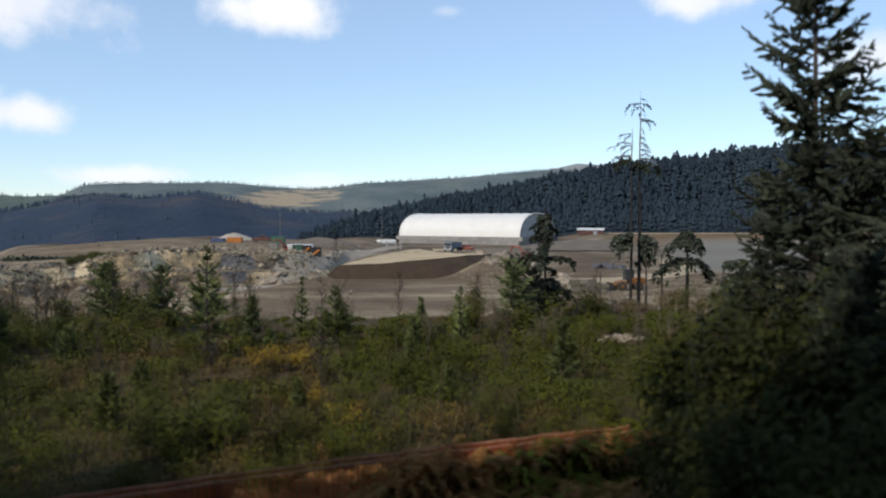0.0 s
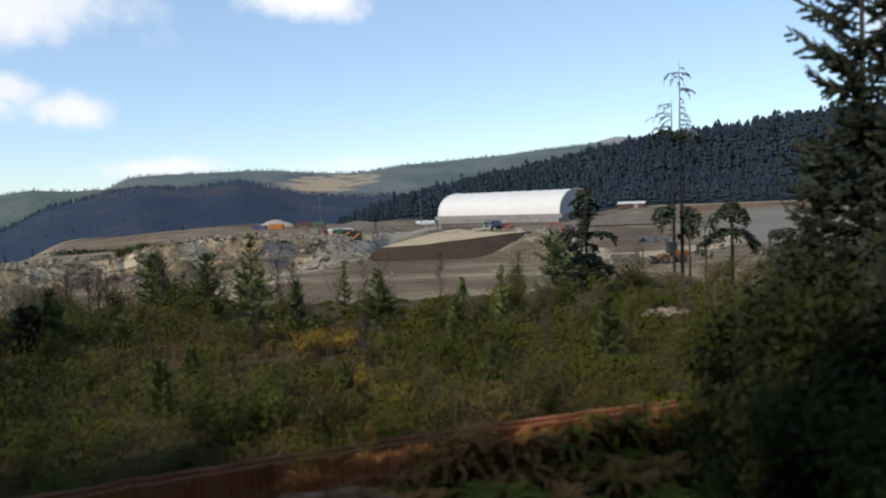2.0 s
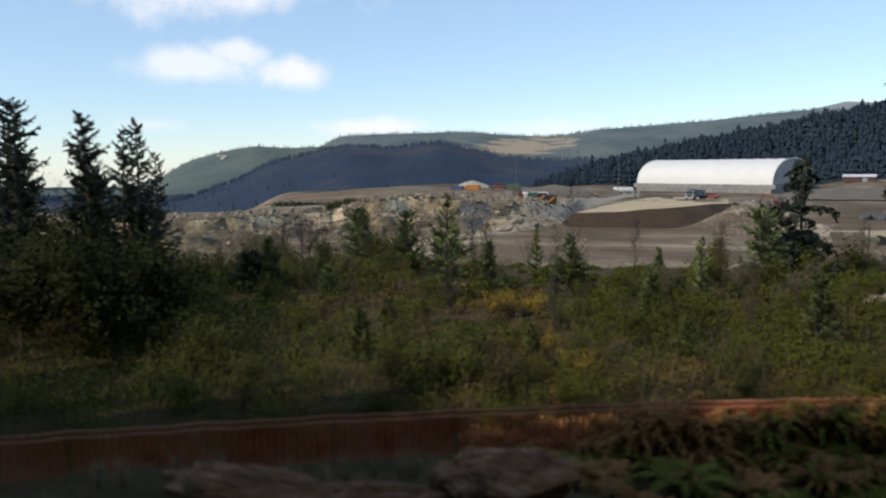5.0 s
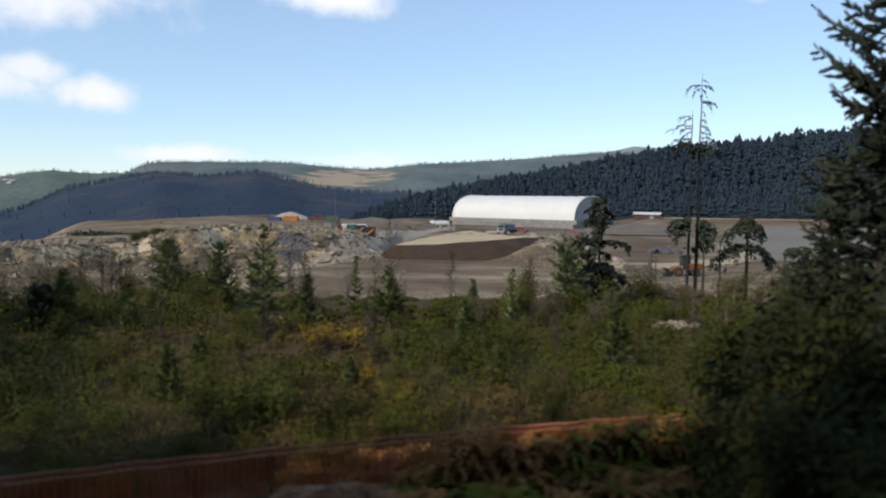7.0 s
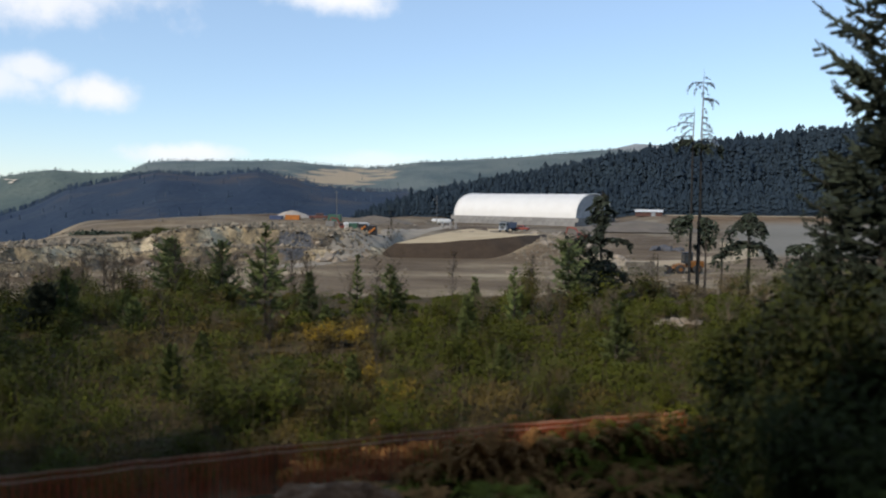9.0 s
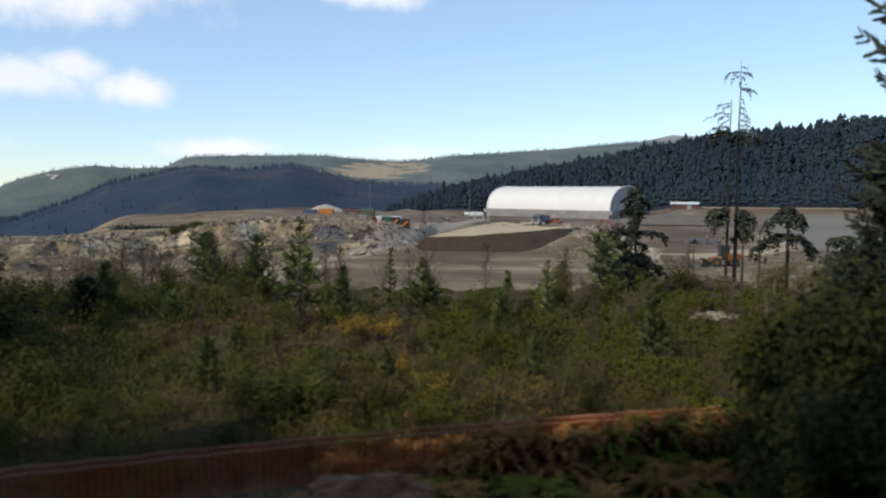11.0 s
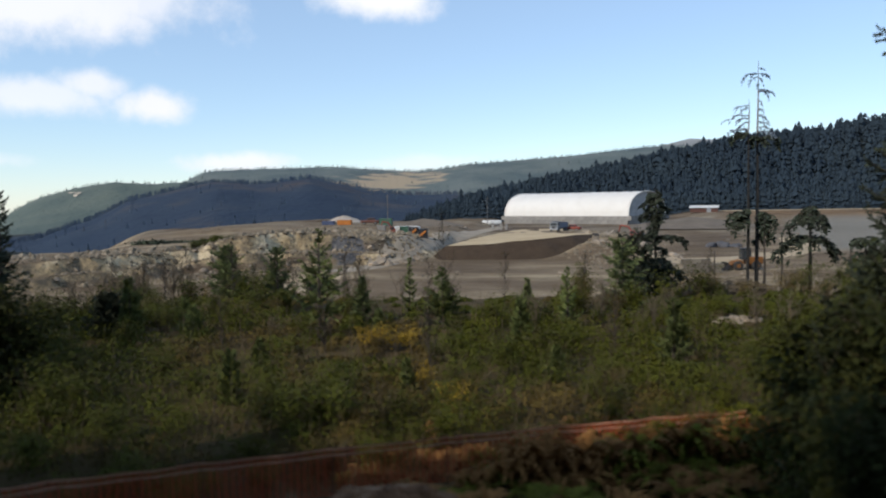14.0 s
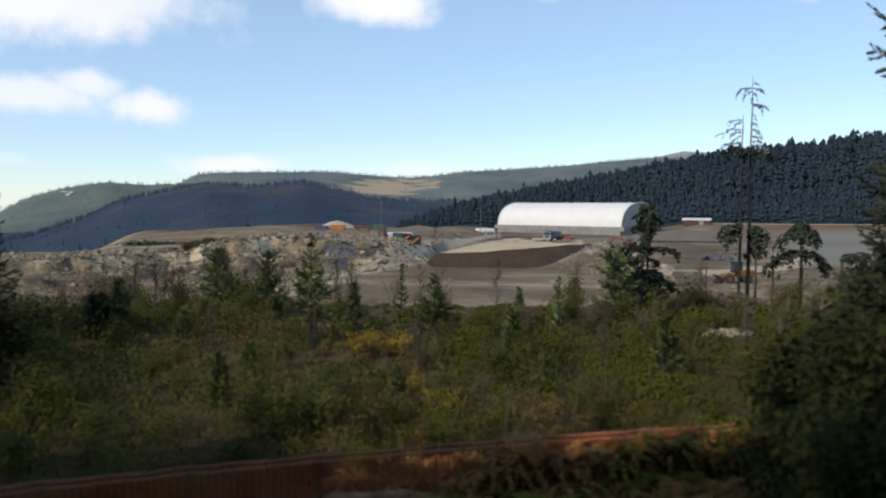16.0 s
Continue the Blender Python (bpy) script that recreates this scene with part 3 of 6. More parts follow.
for (hx, hy, hz), mat, count, tall in hills:
    if not count:
        continue
    b = Build()
    rows_, cols_ = hx.shape
    for _ in range(count):
        j, i = (random.randrange(2, 22) if random.random() < 0.12 else random.choice((20, 21, 21, 22))), random.randrange(cols_ - 1)
        f = random.random()
        x, y, z = (hx[j, i] * (1 - f) + hx[j, i + 1] * f, hy[j, i] * (1 - f) + hy[j, i + 1] * f, hz[j, i] * (1 - f) + hz[j, i + 1] * f)
        h = tall * random.uniform(0.5, 1.25)
        far_conifer(b, x, y, z - 1, h, h * 0.26, 2, 4)
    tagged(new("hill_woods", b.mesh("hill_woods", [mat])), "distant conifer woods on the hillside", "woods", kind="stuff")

# the wood on the slope behind the yard, haze and cloud shade in its colour
b = Build()
n = 0
while n < 11500:
    y = 372 + 330 * random.random() ** 2.2
    x = random.uniform(-0.24, 0.75) * y + random.uniform(-20, 20)
    if x < -150 or (x < -60 and random.random() < 0.5):
        continue
    h = random.uniform(6, 12) * (0.8 if y < 380 else 1.0) * (1.35 if random.random() < 0.04 else 1.0)
    far_conifer(b, x, y, ground_at(x, y) - 1, h, h * random.uniform(0.34, 0.5), 4, 5)
    n += 1
for _ in range(16):
    y = random.uniform(385, 460)
    x = random.uniform(-0.05, 0.16) * y
    h = random.uniform(12, 17)
    far_conifer(b, x, y, ground_at(x, y) - 1, h, h * 0.24, 7, 8)
for _ in range(60):
    y = random.uniform(335, 360)
    x = random.uniform(-0.22, -0.12) * y
    h = random.uniform(7, 13)
    far_conifer(b, x, y, ground_at(x, y) - 1, h, h * 0.22, 5, 8)
tagged(new("conifer_woods", b.mesh("conifer_woods", [FAR_TREE])), "dense conifer woods behind the yard, haze and shade in their colour", "woods", kind="stuff")

# zigzag logging track on the green hill
def hill_track(grid, path, width):
    hx, hy, hz = grid
    rows, cols = hx.shape
    az = np.degrees(np.arctan2(hx[0], hy[0]))
    v = []
    for (a0, v0), (a1, v1) in zip(path, path[1:]):
        for k in range(8):
            a, f = a0 + (a1 - a0) * k / 7, v0 + (v1 - v0) * k / 7
            c, r = float(np.interp(a, az, np.arange(cols))), f * (rows - 1)
            i, j = int(c), int(r)
            p = [sum(g[j + dj, i + di] * (abs(1 - di - c + i)) * (abs(1 - dj - r + j)) for di in (0, 1) for dj in (0, 1)) for g in (hx, hy, hz)]
            w = width * (1 + 0.4 * math.sin(3.1 * k + 5 * a0))
            v += [(p[0] - w, p[1], p[2] + 1.0), (p[0] + w, p[1], p[2] + 1.0 + 0.3 * w)]
    return mesh_of("logging_track", v, [(2 * q, 2 * q + 1, 2 * q + 3, 2 * q + 2) for q in range(len(v) // 2 - 1)], [HILL_SAND])


HILL_SAND = material("pale_track_earth", [(0.3, (0.36, 0.31, 0.25)), (0.7, (0.5, 0.44, 0.36))], 0.05, 0.95)
tagged(new("logging_track", hill_track(hills[1][0], [(-34.4, 0.60), (-34.25, 0.57), (-33.75, 0.55), (-34.1, 0.52), (-34.0, 0.50)], 5.0)), "pale zigzag logging track on the green hill", "road", kind="structure")

# unseen tall trees added on the bank behind the line to shade the foreground
b = Build()
for i in range(90):
    x, y = random.uniform(-130, 70), -30 - 50 * random.random()
    h = random.uniform(22, 30)
    far_conifer(b, x, y, ground_at(x, y) - 1, h, h * random.uniform(0.14, 0.2), 8, 9)
for i in range(280):
    x, y = random.uniform(-85, 22), random.uniform(-26, -9)
    h = random.uniform(25, 33) + (2 if x - 0.9 * y > -13 else 0)
    far_conifer(b, x, y, ground_at(x, y) - 1, h, h * random.uniform(0.14, 0.2), 8, 9)
tagged(new("unseen_shade_woods", b.mesh("unseen_shade_woods", [FAR_TREE])), "unseen tall conifers added behind the line to shade the foreground", "woods", kind="stuff")

#@THINGS
# ---- fill platform ----
def gravel_mound():
    edge = [(-21, 153), (-12, 153.5), (-2, 155), (4, 159), (8.5, 165), (11, 176), (12, 205), (6, 236), (-8, 238), (-13.5, 215), (-17.5, 185)]
    pts = []
    for i, (x, y) in enumerate(edge):
        x2, y2 = edge[(i + 1) % len(edge)]
        pts += [(x + (x2 - x) * k / 7, y + (y2 - y) * k / 7) for k in range(7)]
    cx, cy, n = -4.0, 190.0, len(pts)

    def level(x, y):
        return -2.1 + 1.6 * float(smooth(x, -20, 8) * (1 - smooth(y, 160, 212))) + 0.14 * float(value_noise(x, y, 4, 40))
    top, bank = Build(), Build()
    v = []
    for q in (0.02, 0.35, 0.6, 0.8, 0.93, 1.0):
        for x, y in pts:
            px, py = cx + (x - cx) * q, cy + (y - cy) * q
            v.append((px, py, level(px, py)))
    top.add(v, [(r * n + i, r * n + n + i, r * n + n + (i + 1) % n, r * n + (i + 1) % n) for r in range(5) for i in range(n)])
    v = []
    for k in range(11):
        f = k / 10
        for i, (x, y) in enumerate(pts):
            ax, ay = pts[(i + 1) % n][0] - pts[i - 1][0], pts[(i + 1) % n][1] - pts[i - 1][1]
            l = math.hypot(ax, ay)
            drop = (level(x, y) + 5.4) * f
            px, py = x + ay / l * drop * 1.3, y - ax / l * drop * 1.3
            wob = 0.35 * float(value_noise(px * 1.5, py, 2.4, 41)) * min(1, 4 * f)
            v.append((px, py, level(x, y) + 0.02 - drop + wob))
    bank.add(v, [(r * n + i, r * n + n + i, r * n + n + (i + 1) % n, r * n + (i + 1) % n) for r in range(10) for i in range(n)])
    ob = thing("gravel_mound", "flat-topped mound of tan gravel with dark brown banks", "mound")
    part("top_surface", top, TAN, ob, "raked tan gravel top", True)
    part("bank", bank, FILL, ob, "dark brown earth bank", True)


gravel_mound()

# ---- fabric hangar ----
def hangar():
    L, W, WALL, RISE = 62.0, 34.0, 3.4, 10.15
    m = pose(15.2, 342.2, -3.5, 0, 0, -33.3)
    ob = thing("fabric_hangar", "white fabric arch hangar on a grey concrete block wall", "hangar", m)

    def arch(f):
        t = math.pi * f
        return -W / 2 * math.copysign(abs(math.cos(t)) ** 0.9, math.cos(t)), WALL + RISE * abs(math.sin(t)) ** 0.88
    bays = 12
    for i in range(bays):
        b = Build()
        pts = []
        for s in range(5):
            f = s / 4
            x = -L / 2 + L * (i + f) / bays
            sag = -0.16 * math.sin(math.pi * f)
            for k in range(25):
                y, z = arch(k / 24)
                q = math.sin(math.pi * k / 24)
                pts.append((x, y * (1 + sag / 17), z + sag * q))
        b.add(pts, [(s * 25 + k, s * 25 + k + 1, s * 25 + 26 + k, s * 25 + 25 + k) for s in range(4) for k in range(24)])
        part("cover_panel", b, FABRIC, ob, smooth_faces=True)
    for x in (-L / 2, L / 2):
        b = Build()
        ring = [(x, *arch(k / 24)) for k in range(25)]
        b.tube(ring, 0.22, 6)
        part("end_rib", b, FABRIC, ob)
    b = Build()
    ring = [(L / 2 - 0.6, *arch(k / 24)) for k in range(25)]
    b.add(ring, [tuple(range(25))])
    part("end_wall", b, SHADE_FABRIC, ob, "fabric end wall, shade in its grey")
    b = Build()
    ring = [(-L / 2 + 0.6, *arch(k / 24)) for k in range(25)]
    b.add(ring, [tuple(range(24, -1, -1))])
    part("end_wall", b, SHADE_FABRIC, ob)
    # concrete blocks, two courses
    block = Build()
    block.box((0, 0, 0), (3.06, 1.2, 1.66), bevel=0.05)
    bm = block.mesh("block", [CONCRETE])
    for side in (-W / 2, W / 2):
        for c in range(2):
            for i in range(20 + c):
                o = new("concrete_block", bm)
                o.parent = ob
                o.matrix_local = pose(-L / 2 + 1.55 + 3.1 * i - 1.55 * c, side + random.uniform(-0.04, 0.04), 0.83 + 1.7 * c)
    for i in range(11):
        for c in range(2):
            o = new("concrete_block", bm)
            o.parent = ob
            o.matrix_local = pose(L / 2 - 0.6, -W / 2 + 1.5 + 3.1 * i, 0.83 + 1.7 * c, 0, 0, 90)


# Cover fabric again in grey: the end walls' shade is put into the colour.
SHADE_FABRIC = material("shade_grey_fabric", [(0.3, (0.25, 0.26, 0.27)), (0.7, (0.36, 0.37, 0.38))], 0.4, 0.7)
hangar()

# ---- plants ----
def spray(b, base, way, length, droop, width, mat, dense=9, needles=3, weep=0.0):
    """A conifer limb: a bent stem with side twigs of needle blades all round."""
    p = Vector(base)
    d = Vector(way).normalized()
    side = d.cross(Vector((0, 0, 1)))
    side = side.normalized() if side.length > 0.01 else Vector((1, 0, 0))
    bend = random.uniform(-0.2, 0.2)
    pts = []
    for i in range(dense + 1):
        f = i / dense
        pts.append(p + d * length * f + side * bend * length * f * f + Vector((0, 0, length * (-droop * f + 0.7 * droop * f ** 3 - weep * f * f))))
    b.tube([pts[0], pts[dense // 2], pts[-1]], [0.014 * length + 0.006, 0.009 * length + 0.004, 0.004], 3, 0, False)
    for i in range(1, dense + 1):
        f = i / dense
        w = width * length * (1 - 0.7 * f) * (0.4 + 0.6 * min(1, f * 3)) + 0.06
        axis = (pts[i] - pts[i - 1]).normalized()
        for s in (-1, 1, 0):
            if random.random() < 0.12:
                continue
            roll = random.uniform(-0.7, 0.7) if s else random.uniform(1.1, 2.0)
            out = (side * (s or 1) * math.cos(roll) + Vector((0, 0, 1)) * math.sin(roll)) * (1 if s else 0.5)
            tip = pts[i] + out * w * random.uniform(0.6, 1.25) + axis * w * random.uniform(0.4, 1.0) + Vector((0, 0, -w * random.uniform(0.0, 0.35)))
            for k in range(needles):
                g0, g1 = k / needles * 0.9, min(1.05, (k + 1.6) / needles)
                a, c = pts[i].lerp(tip, g0), pts[i].lerp(tip, g1)
                wide = (0.13 * w + 0.025) * (1 - 0.4 * g0) * random.uniform(0.7, 1.3)
                o1 = axis * wide + Vector((0, 0, random.uniform(-0.5, 0.6) * wide))
                mid = a.lerp(c, 0.4)
                b.add([a, mid + o1, c, mid - o1], [(0, 1, 2, 3)], mat)
                mid2 = a.lerp(c, 0.5)
                up = Vector((0, 0, wide * 0.8)) + side * wide * random.uniform(-0.4, 0.4)
                b.add([a, mid2 + up, c, mid2 - up], [(0, 1, 2, 3)], mat)
    b.add([pts[-1] - side * 0.05, pts[-1] + axis * 0.14 * length, pts[-1] + side * 0.05], [(0, 1, 2)], mat)


def conifer_meshes(h, spread, limbs, bare=0.08, droop=0.25, gap=0.0, seed=1, top=0.0, dense=9, up=0.25, even=0.0, weep=0.0):
    random.seed(seed)
    trunk = Build()
    lean = (random.uniform(-0.02, 0.02) * h, random.uniform(-0.02, 0.02) * h)
    path = [(lean[0] * (f ** 2), lean[1] * (f ** 2), h * f) for f in (0, 0.15, 0.35, 0.55, 0.75, 0.9, 1.0)]
    r0 = (0.012 if h < 12 or bare < 0.5 else 0.0065) * h + 0.02
    trunk.tube(path, [r0 * 1.25, r0, r0 * 0.8, r0 * 0.6, r0 * 0.42, r0 * 0.3, 0.02], 7)
    crown = Build()
    for i in range(limbs):
        f = bare + (1 - bare) * (i + random.random()) / limbs
        if random.random() < gap:
            continue
        prof = (1 - f) ** 0.8 * (0.55 + 0.45 * min(1, (f - bare) * 5)) + 0.04
        prof = prof * (1 - even) + even * (0.35 + 0.5 * random.random()) * min(1.0, 12 * (1 - f) + 0.4)
        l = max(0.15, spread * prof * random.uniform(0.65, 1.2))
        t = i * 2.4 + random.uniform(-0.5, 0.5)
        z = h * f
        rise = up + 0.5 * f - random.uniform(0, 0.25)
        spray(crown, (lean[0] * f * f, lean[1] * f * f, z), (math.cos(t), math.sin(t), rise), l, droop * random.uniform(0.4, 1.8), 0.4 * random.uniform(0.7, 1.3), 1, dense, weep=weep * random.uniform(0.7, 1.3))
    return trunk.mesh("trunk", [BARK]), crown


def conifer(label, x, y, h, spread, limbs, mat, seed, z=None, dead=False, **kw):
    trunk, crown = conifer_meshes(h, spread, limbs, seed=seed, **kw)
    ob = thing("fir_tree", label, "tree", pose(x, y, (ground_at(x, y) if z is None else z) - 0.1, 0, 0, seed * 47 % 360))
    part("trunk", trunk, None, ob)
    part("crown", crown, [BARK, mat], ob)
    return ob


# young firs on the scrub flat
conifer("bushy dark green young fir in the scrub", -23.3, 52, 4.3, 2.1, 84, MIDFIR, 2, even=0.5, gap=0.12)
conifer("bushy young fir with a thin tip", -16.9, 45, 4.2, 1.8, 56, MIDFIR, 3, even=0.3, up=0.5, gap=0.12)
conifer("slender young fir with open whorls of limbs", -11.4, 36, 5.7, 2.1, 38, YOUNG, 4, up=0.65, gap=0.15)
conifer("small dense young fir", -10.7, 42, 2.9, 0.9, 70, MIDFIR, 5)
conifer("narrow young fir sapling", -8.5, 45, 3.5, 0.7, 30, YOUNG, 6, up=0.6)
conifer("young fir under a bare sapling", -5.6, 39, 3.4, 1.5, 34, YOUNG, 16, up=0.6)
conifer("narrow young fir in low scrub", 0.95, 40, 3.5, 1.0, 28, YOUNG, 7, up=0.6)
conifer("short young fir in low scrub", -1.2, 42, 2.6, 0.8, 44, YOUNG, 17, up=0.5)
conifer("young fir in front of the quarry floor", 4.4, 46, 4.6, 2.0, 60, MIDFIR, 8, gap=0.3, even=0.6)
conifer("ragged dark fir with broad open limbs", 5.7, 50, 4.5, 2.7, 60, NEEDLE, 9, gap=0.4, up=0.35, even=0.9, bare=0.15)


def hanging_limb(b, base, bearing, length, drop, mat, thick=1.0, twigs=True):
    """A limb that arches out and down, with side twigs and needle tassels hanging from it."""
    t = radians(bearing)
    d = Vector((math.cos(t), math.sin(t), 0))
    side = Vector((-d.y, d.x, 0))
    n = max(4, int(length / 0.13))
    bend, kink = random.uniform(-0.25, 0.25) * length, random.uniform(0.02, 0.16)
    pts = [Vector(base) + d * length * (1 - (1 - f) ** 1.5) + side * bend * f * f + Vector((0, 0, kink * length * math.sin(math.pi * f) - drop * f ** random.uniform(1.5, 2.4))) for f in np.linspace(0, 1, n + 1)]
    b.tube([pts[0], pts[n // 2], pts[-1]], [0.03, 0.018, 0.005], 4, 0, False)
    for i in range(1, n + 1):
        f = i / n
        for s_ in (-1, 0, 1):
            if random.random() < 0.2:
                continue
            l = thick * (0.42 - 0.15 * f) * random.uniform(0.35, 1.5)
            tip = pts[i] + side * s_ * l * 0.7 + d * random.uniform(-0.1, 0.4) * l + Vector((0, 0, -l * random.uniform(0.3, 1.1) * (1 if s_ == 0 else 0.55)))
            w = 0.28 * l
            for o in ((d + Vector((0, 0, random.uniform(-0.5, 0.5)))) * w, side * w + Vector((0, 0, random.uniform(-0.3, 0.5) * w))):
                b.add([pts[i], pts[i].lerp(tip, 0.5) + o, tip, pts[i].lerp(tip, 0.5) - o], [(0, 1, 2, 3)], mat)
        if twigs and i % 3 == 1 and f < 0.85:
            hanging_limb(b, pts[i], bearing + random.choice((-1, 1)) * random.uniform(25, 65), length * random.uniform(0.3, 0.5), 0.45 * drop, mat, thick * 0.85, False)


def weeping_fir(label, x, y, top, arms, mat, seed, r=0.1, upper=None, full=True):
    """A thin fir: a tall trunk and single hanging limbs, given as height, bearing, length and drop."""
    random.seed(seed)
    z = ground_at(x, y) - 0.1
    ob = thing("fir_tree", label, "tree", pose(x, y, z))
    h = top - z
    k = (upper - z) / h if upper else 0.75
    part("trunk", single_tube([(0, 0, 0), (0.04, 0, h * 0.4), (-0.03, 0, h * k)], [r * 1.2, r, r * 0.6]), DARK_BARK, ob)
    # Above upper the dead trunk is paled in colour, imitating haze.
    part("trunk_top", single_tube([(-0.03, 0, h * k), (0.02, 0, h * (0.5 + 0.5 * k)), (0, 0, h)], [r * 0.6, r * 0.42, 0.015]), DEAD if upper else DARK_BARK, ob, "bare top, haze-pale in colour" if upper else "")
    crown = Build()
    arms = list(arms) + [(za - random.uniform(0.05, 0.3), bearing + random.uniform(-50, 50), length * random.uniform(0.5, 0.9), drop * 1.25) for za, bearing, length, drop in arms if full and not (upper and za > upper)]
    for za, bearing, length, drop in arms:
        hanging_limb(crown, (0, 0, za - z), bearing, length, drop, 2 if upper and za > upper else 1, 0.7 if upper and za > upper else 1.45)
    part("crown", crown, [BARK, mat, PALE_NEEDLE], ob)


def single_tube(path, radii):
    b = Build()
    b.tube(path, radii, 7)
    return b


random.seed(31)
blob = [(7.55 - 0.16 * i, 137.5 * i + (30 if i % 2 else 0), 0.6 + 0.10 * i + random.uniform(-0.2, 0.3) - 0.010 * i * i, 0.5) for i in range(17)]
low = [(2.9 - 0.13 * i, 137.5 * i + 20, random.uniform(1.0, 2.2), random.uniform(0.2, 0.8)) for i in range(14)]
weeping_fir("ragged fir with a dense top and hanging limbs", 7.2, 53, 7.7, blob + [(4.4, -5, 2.0, 0.8), (4.6, 170, 0.9, 0.5), (4.9, 250, 0.8, 0.5), (3.6, 40, 1.1, 0.7), (3.9, 200, 0.8, 0.6)] + low, NEEDLE, 10, full=False)
weeping_fir("tallest thin fir, almost bare, with hanging limbs", 18.3, 70, 18.9,
            [(18.2, 20, 0.5, 0.1), (17.8, 172, 1.35, 0.95), (17.75, 8, 1.1, 0.45), (17.5, 200, 0.9, 0.8), (17.4, -40, 0.5, 0.7), (16.9, 230, 0.4, 0.5), (16.4, 5, 1.3, 0.55), (16.3, 20, 1.1, 0.8), (15.5, -10, 0.45, 0.9), (14.7, 10, 0.7, 1.1), (14.2, -15, 0.8, 1.2), (13.6, 15, 1.0, 1.1),
             (13.1, -25, 1.2, 1.0), (12.8, 20, 1.4, 1.0), (12.3, 190, 0.8, 0.6), (12.2, 0, 1.7, 0.8), (5.6, 8, 1.7, 1.7), (5.5, -40, 1.6, 1.5), (5.4, 30, 1.4, 1.5), (5.0, 0, 1.1, 1.4), (3.6, 0, 1.4, 0.6), (3.3, 40, 1.1, 0.5)], NEEDLE, 12, 0.15, 12.6)
weeping_fir("thin drooping fir with limbs on one side", 17.3, 69, 15.4,
            [(14.9, 185, 1.1, 0.5), (14.7, 200, 0.8, 0.6), (14.0, 178, 1.6, 0.55), (13.8, 190, 1.1, 0.5), (13.5, 170, 0.8, 0.7), (12.9, 176, 1.8, 0.7), (12.6, 160, 1.5, 0.6), (12.3, 20, 0.6, 0.5),
             (5.8, 180, 1.7, 1.4), (5.7, 215, 1.6, 1.3), (5.5, 150, 1.4, 1.3), (5.2, 190, 1.2, 1.5), (5.9, 250, 1.0, 0.9)], NEEDLE, 11, 0.12, 12.6)
weeping_fir("slim dark trunk with short broken limbs", 17.9, 66, 5.2, [(4.9, 60, 0.5, 0.4), (4.6, 200, 0.5, 0.4)], NEEDLE, 18, 0.08)
weeping_fir("dark umbrella-shaped fir with hanging limbs", 20.2, 62, 6.3,
            [(6.2 - 0.08 * i, 137.5 * i, 0.4 + 0.12 * i, 0.35 + 0.10 * i) for i in range(13)] + [(3.9 - 0.1 * i, 180 + random.uniform(-28, 28), 2.3 - 0.16 * i, 2.1 - 0.1 * i) for i in range(3)] + [(3.8 - 0.1 * i, random.uniform(-28, 28), 2.2 - 0.14 * i, 1.9 - 0.1 * i) for i in range(3)], NEEDLE, 13, 0.14, full=False)
weeping_fir("low dark fir with hanging limbs", 23.9, 61, 3.9,
            [(3.8, 0, 1.0, 0.5), (3.7, 180, 1.1, 0.6), (3.6, 220, 1.0, 0.6), (3.5, 330, 1.2, 0.7), (2.7, 10, 1.7, 0.7), (2.6, 170, 1.1, 0.7), (2.4, 30, 1.4, 0.8), (2.2, 200, 1.2, 0.8), (2.0, -30, 1.5, 0.7)], NEEDLE, 19, 0.1)
conifer("broad tall fir close to the line", 11.9, 24, 14.6, 3.2, 150, NEEDLE, 14, dense=12, up=0.45, gap=0.28, even=0.85)
conifer("dark fir beside the broad tall fir", 14.3, 20.3, 17.0, 3.9, 210, NEEDLE, 15, dense=12, up=0.15, even=0.6, gap=0.1)
for i, (x, y, h, s) in enumerate([(11.3, 25.6, 8.4, 2.2), (10.2, 24.6, 4.6, 2.0), (9.0, 24.0, 3.6, 1.8), (13.0, 23.0, 9.6, 2.9)]):
    conifer("broad dark fir crowding below the tall fir", x, y, h, s, 110, NEEDLE, 60 + i, even=0.7, gap=0.1, up=0.3)
for i, (x, y, h, s) in enumerate([(8.6, 13.2, 5.4, 1.9), (9.2, 16.5, 6.4, 2.0), (10.6, 14.2, 7.2, 2.3), (13.6, 26.5, 7.2, 2.4), (10.4, 19.4, 6.4, 2.1)]):
    conifer("dark young fir crowding beside the tall fir", x, y, h, s, 90, NEEDLE, 40 + i, even=0.35, gap=0.15)
for i, (x, y, h, s) in enumerate([(-23.8, 28.5, 6.4, 1.8), (-25, 27, 7.2, 1.9), (-28.2, 34, 9.8, 1.6), (-26, 30, 9.0, 1.6), (-32, 40, 8.6, 1.6), (-24.2, 26, 9.4, 2.2), (-30.6, 33, 7.0, 2.2), (-23, 36.5, 2.4, 1.7), (-31.5, 29, 10.5, 2.4), (-28.5, 23.5, 10.0, 2.4), (-36, 33, 11.0, 2.5), (-38, 26, 12.0, 2.6), (-34, 20.5, 11.0, 2.5), (-41, 38, 10.0, 2.4), (-29.5, 17, 9.0, 2.4), (-45, 30, 12.5, 2.7)]):
    conifer("dark fir at the edge of the scrub", x, y, h, s, 84, NEEDLE, 20 + i, even=0.35, gap=0.12, up=0.35)


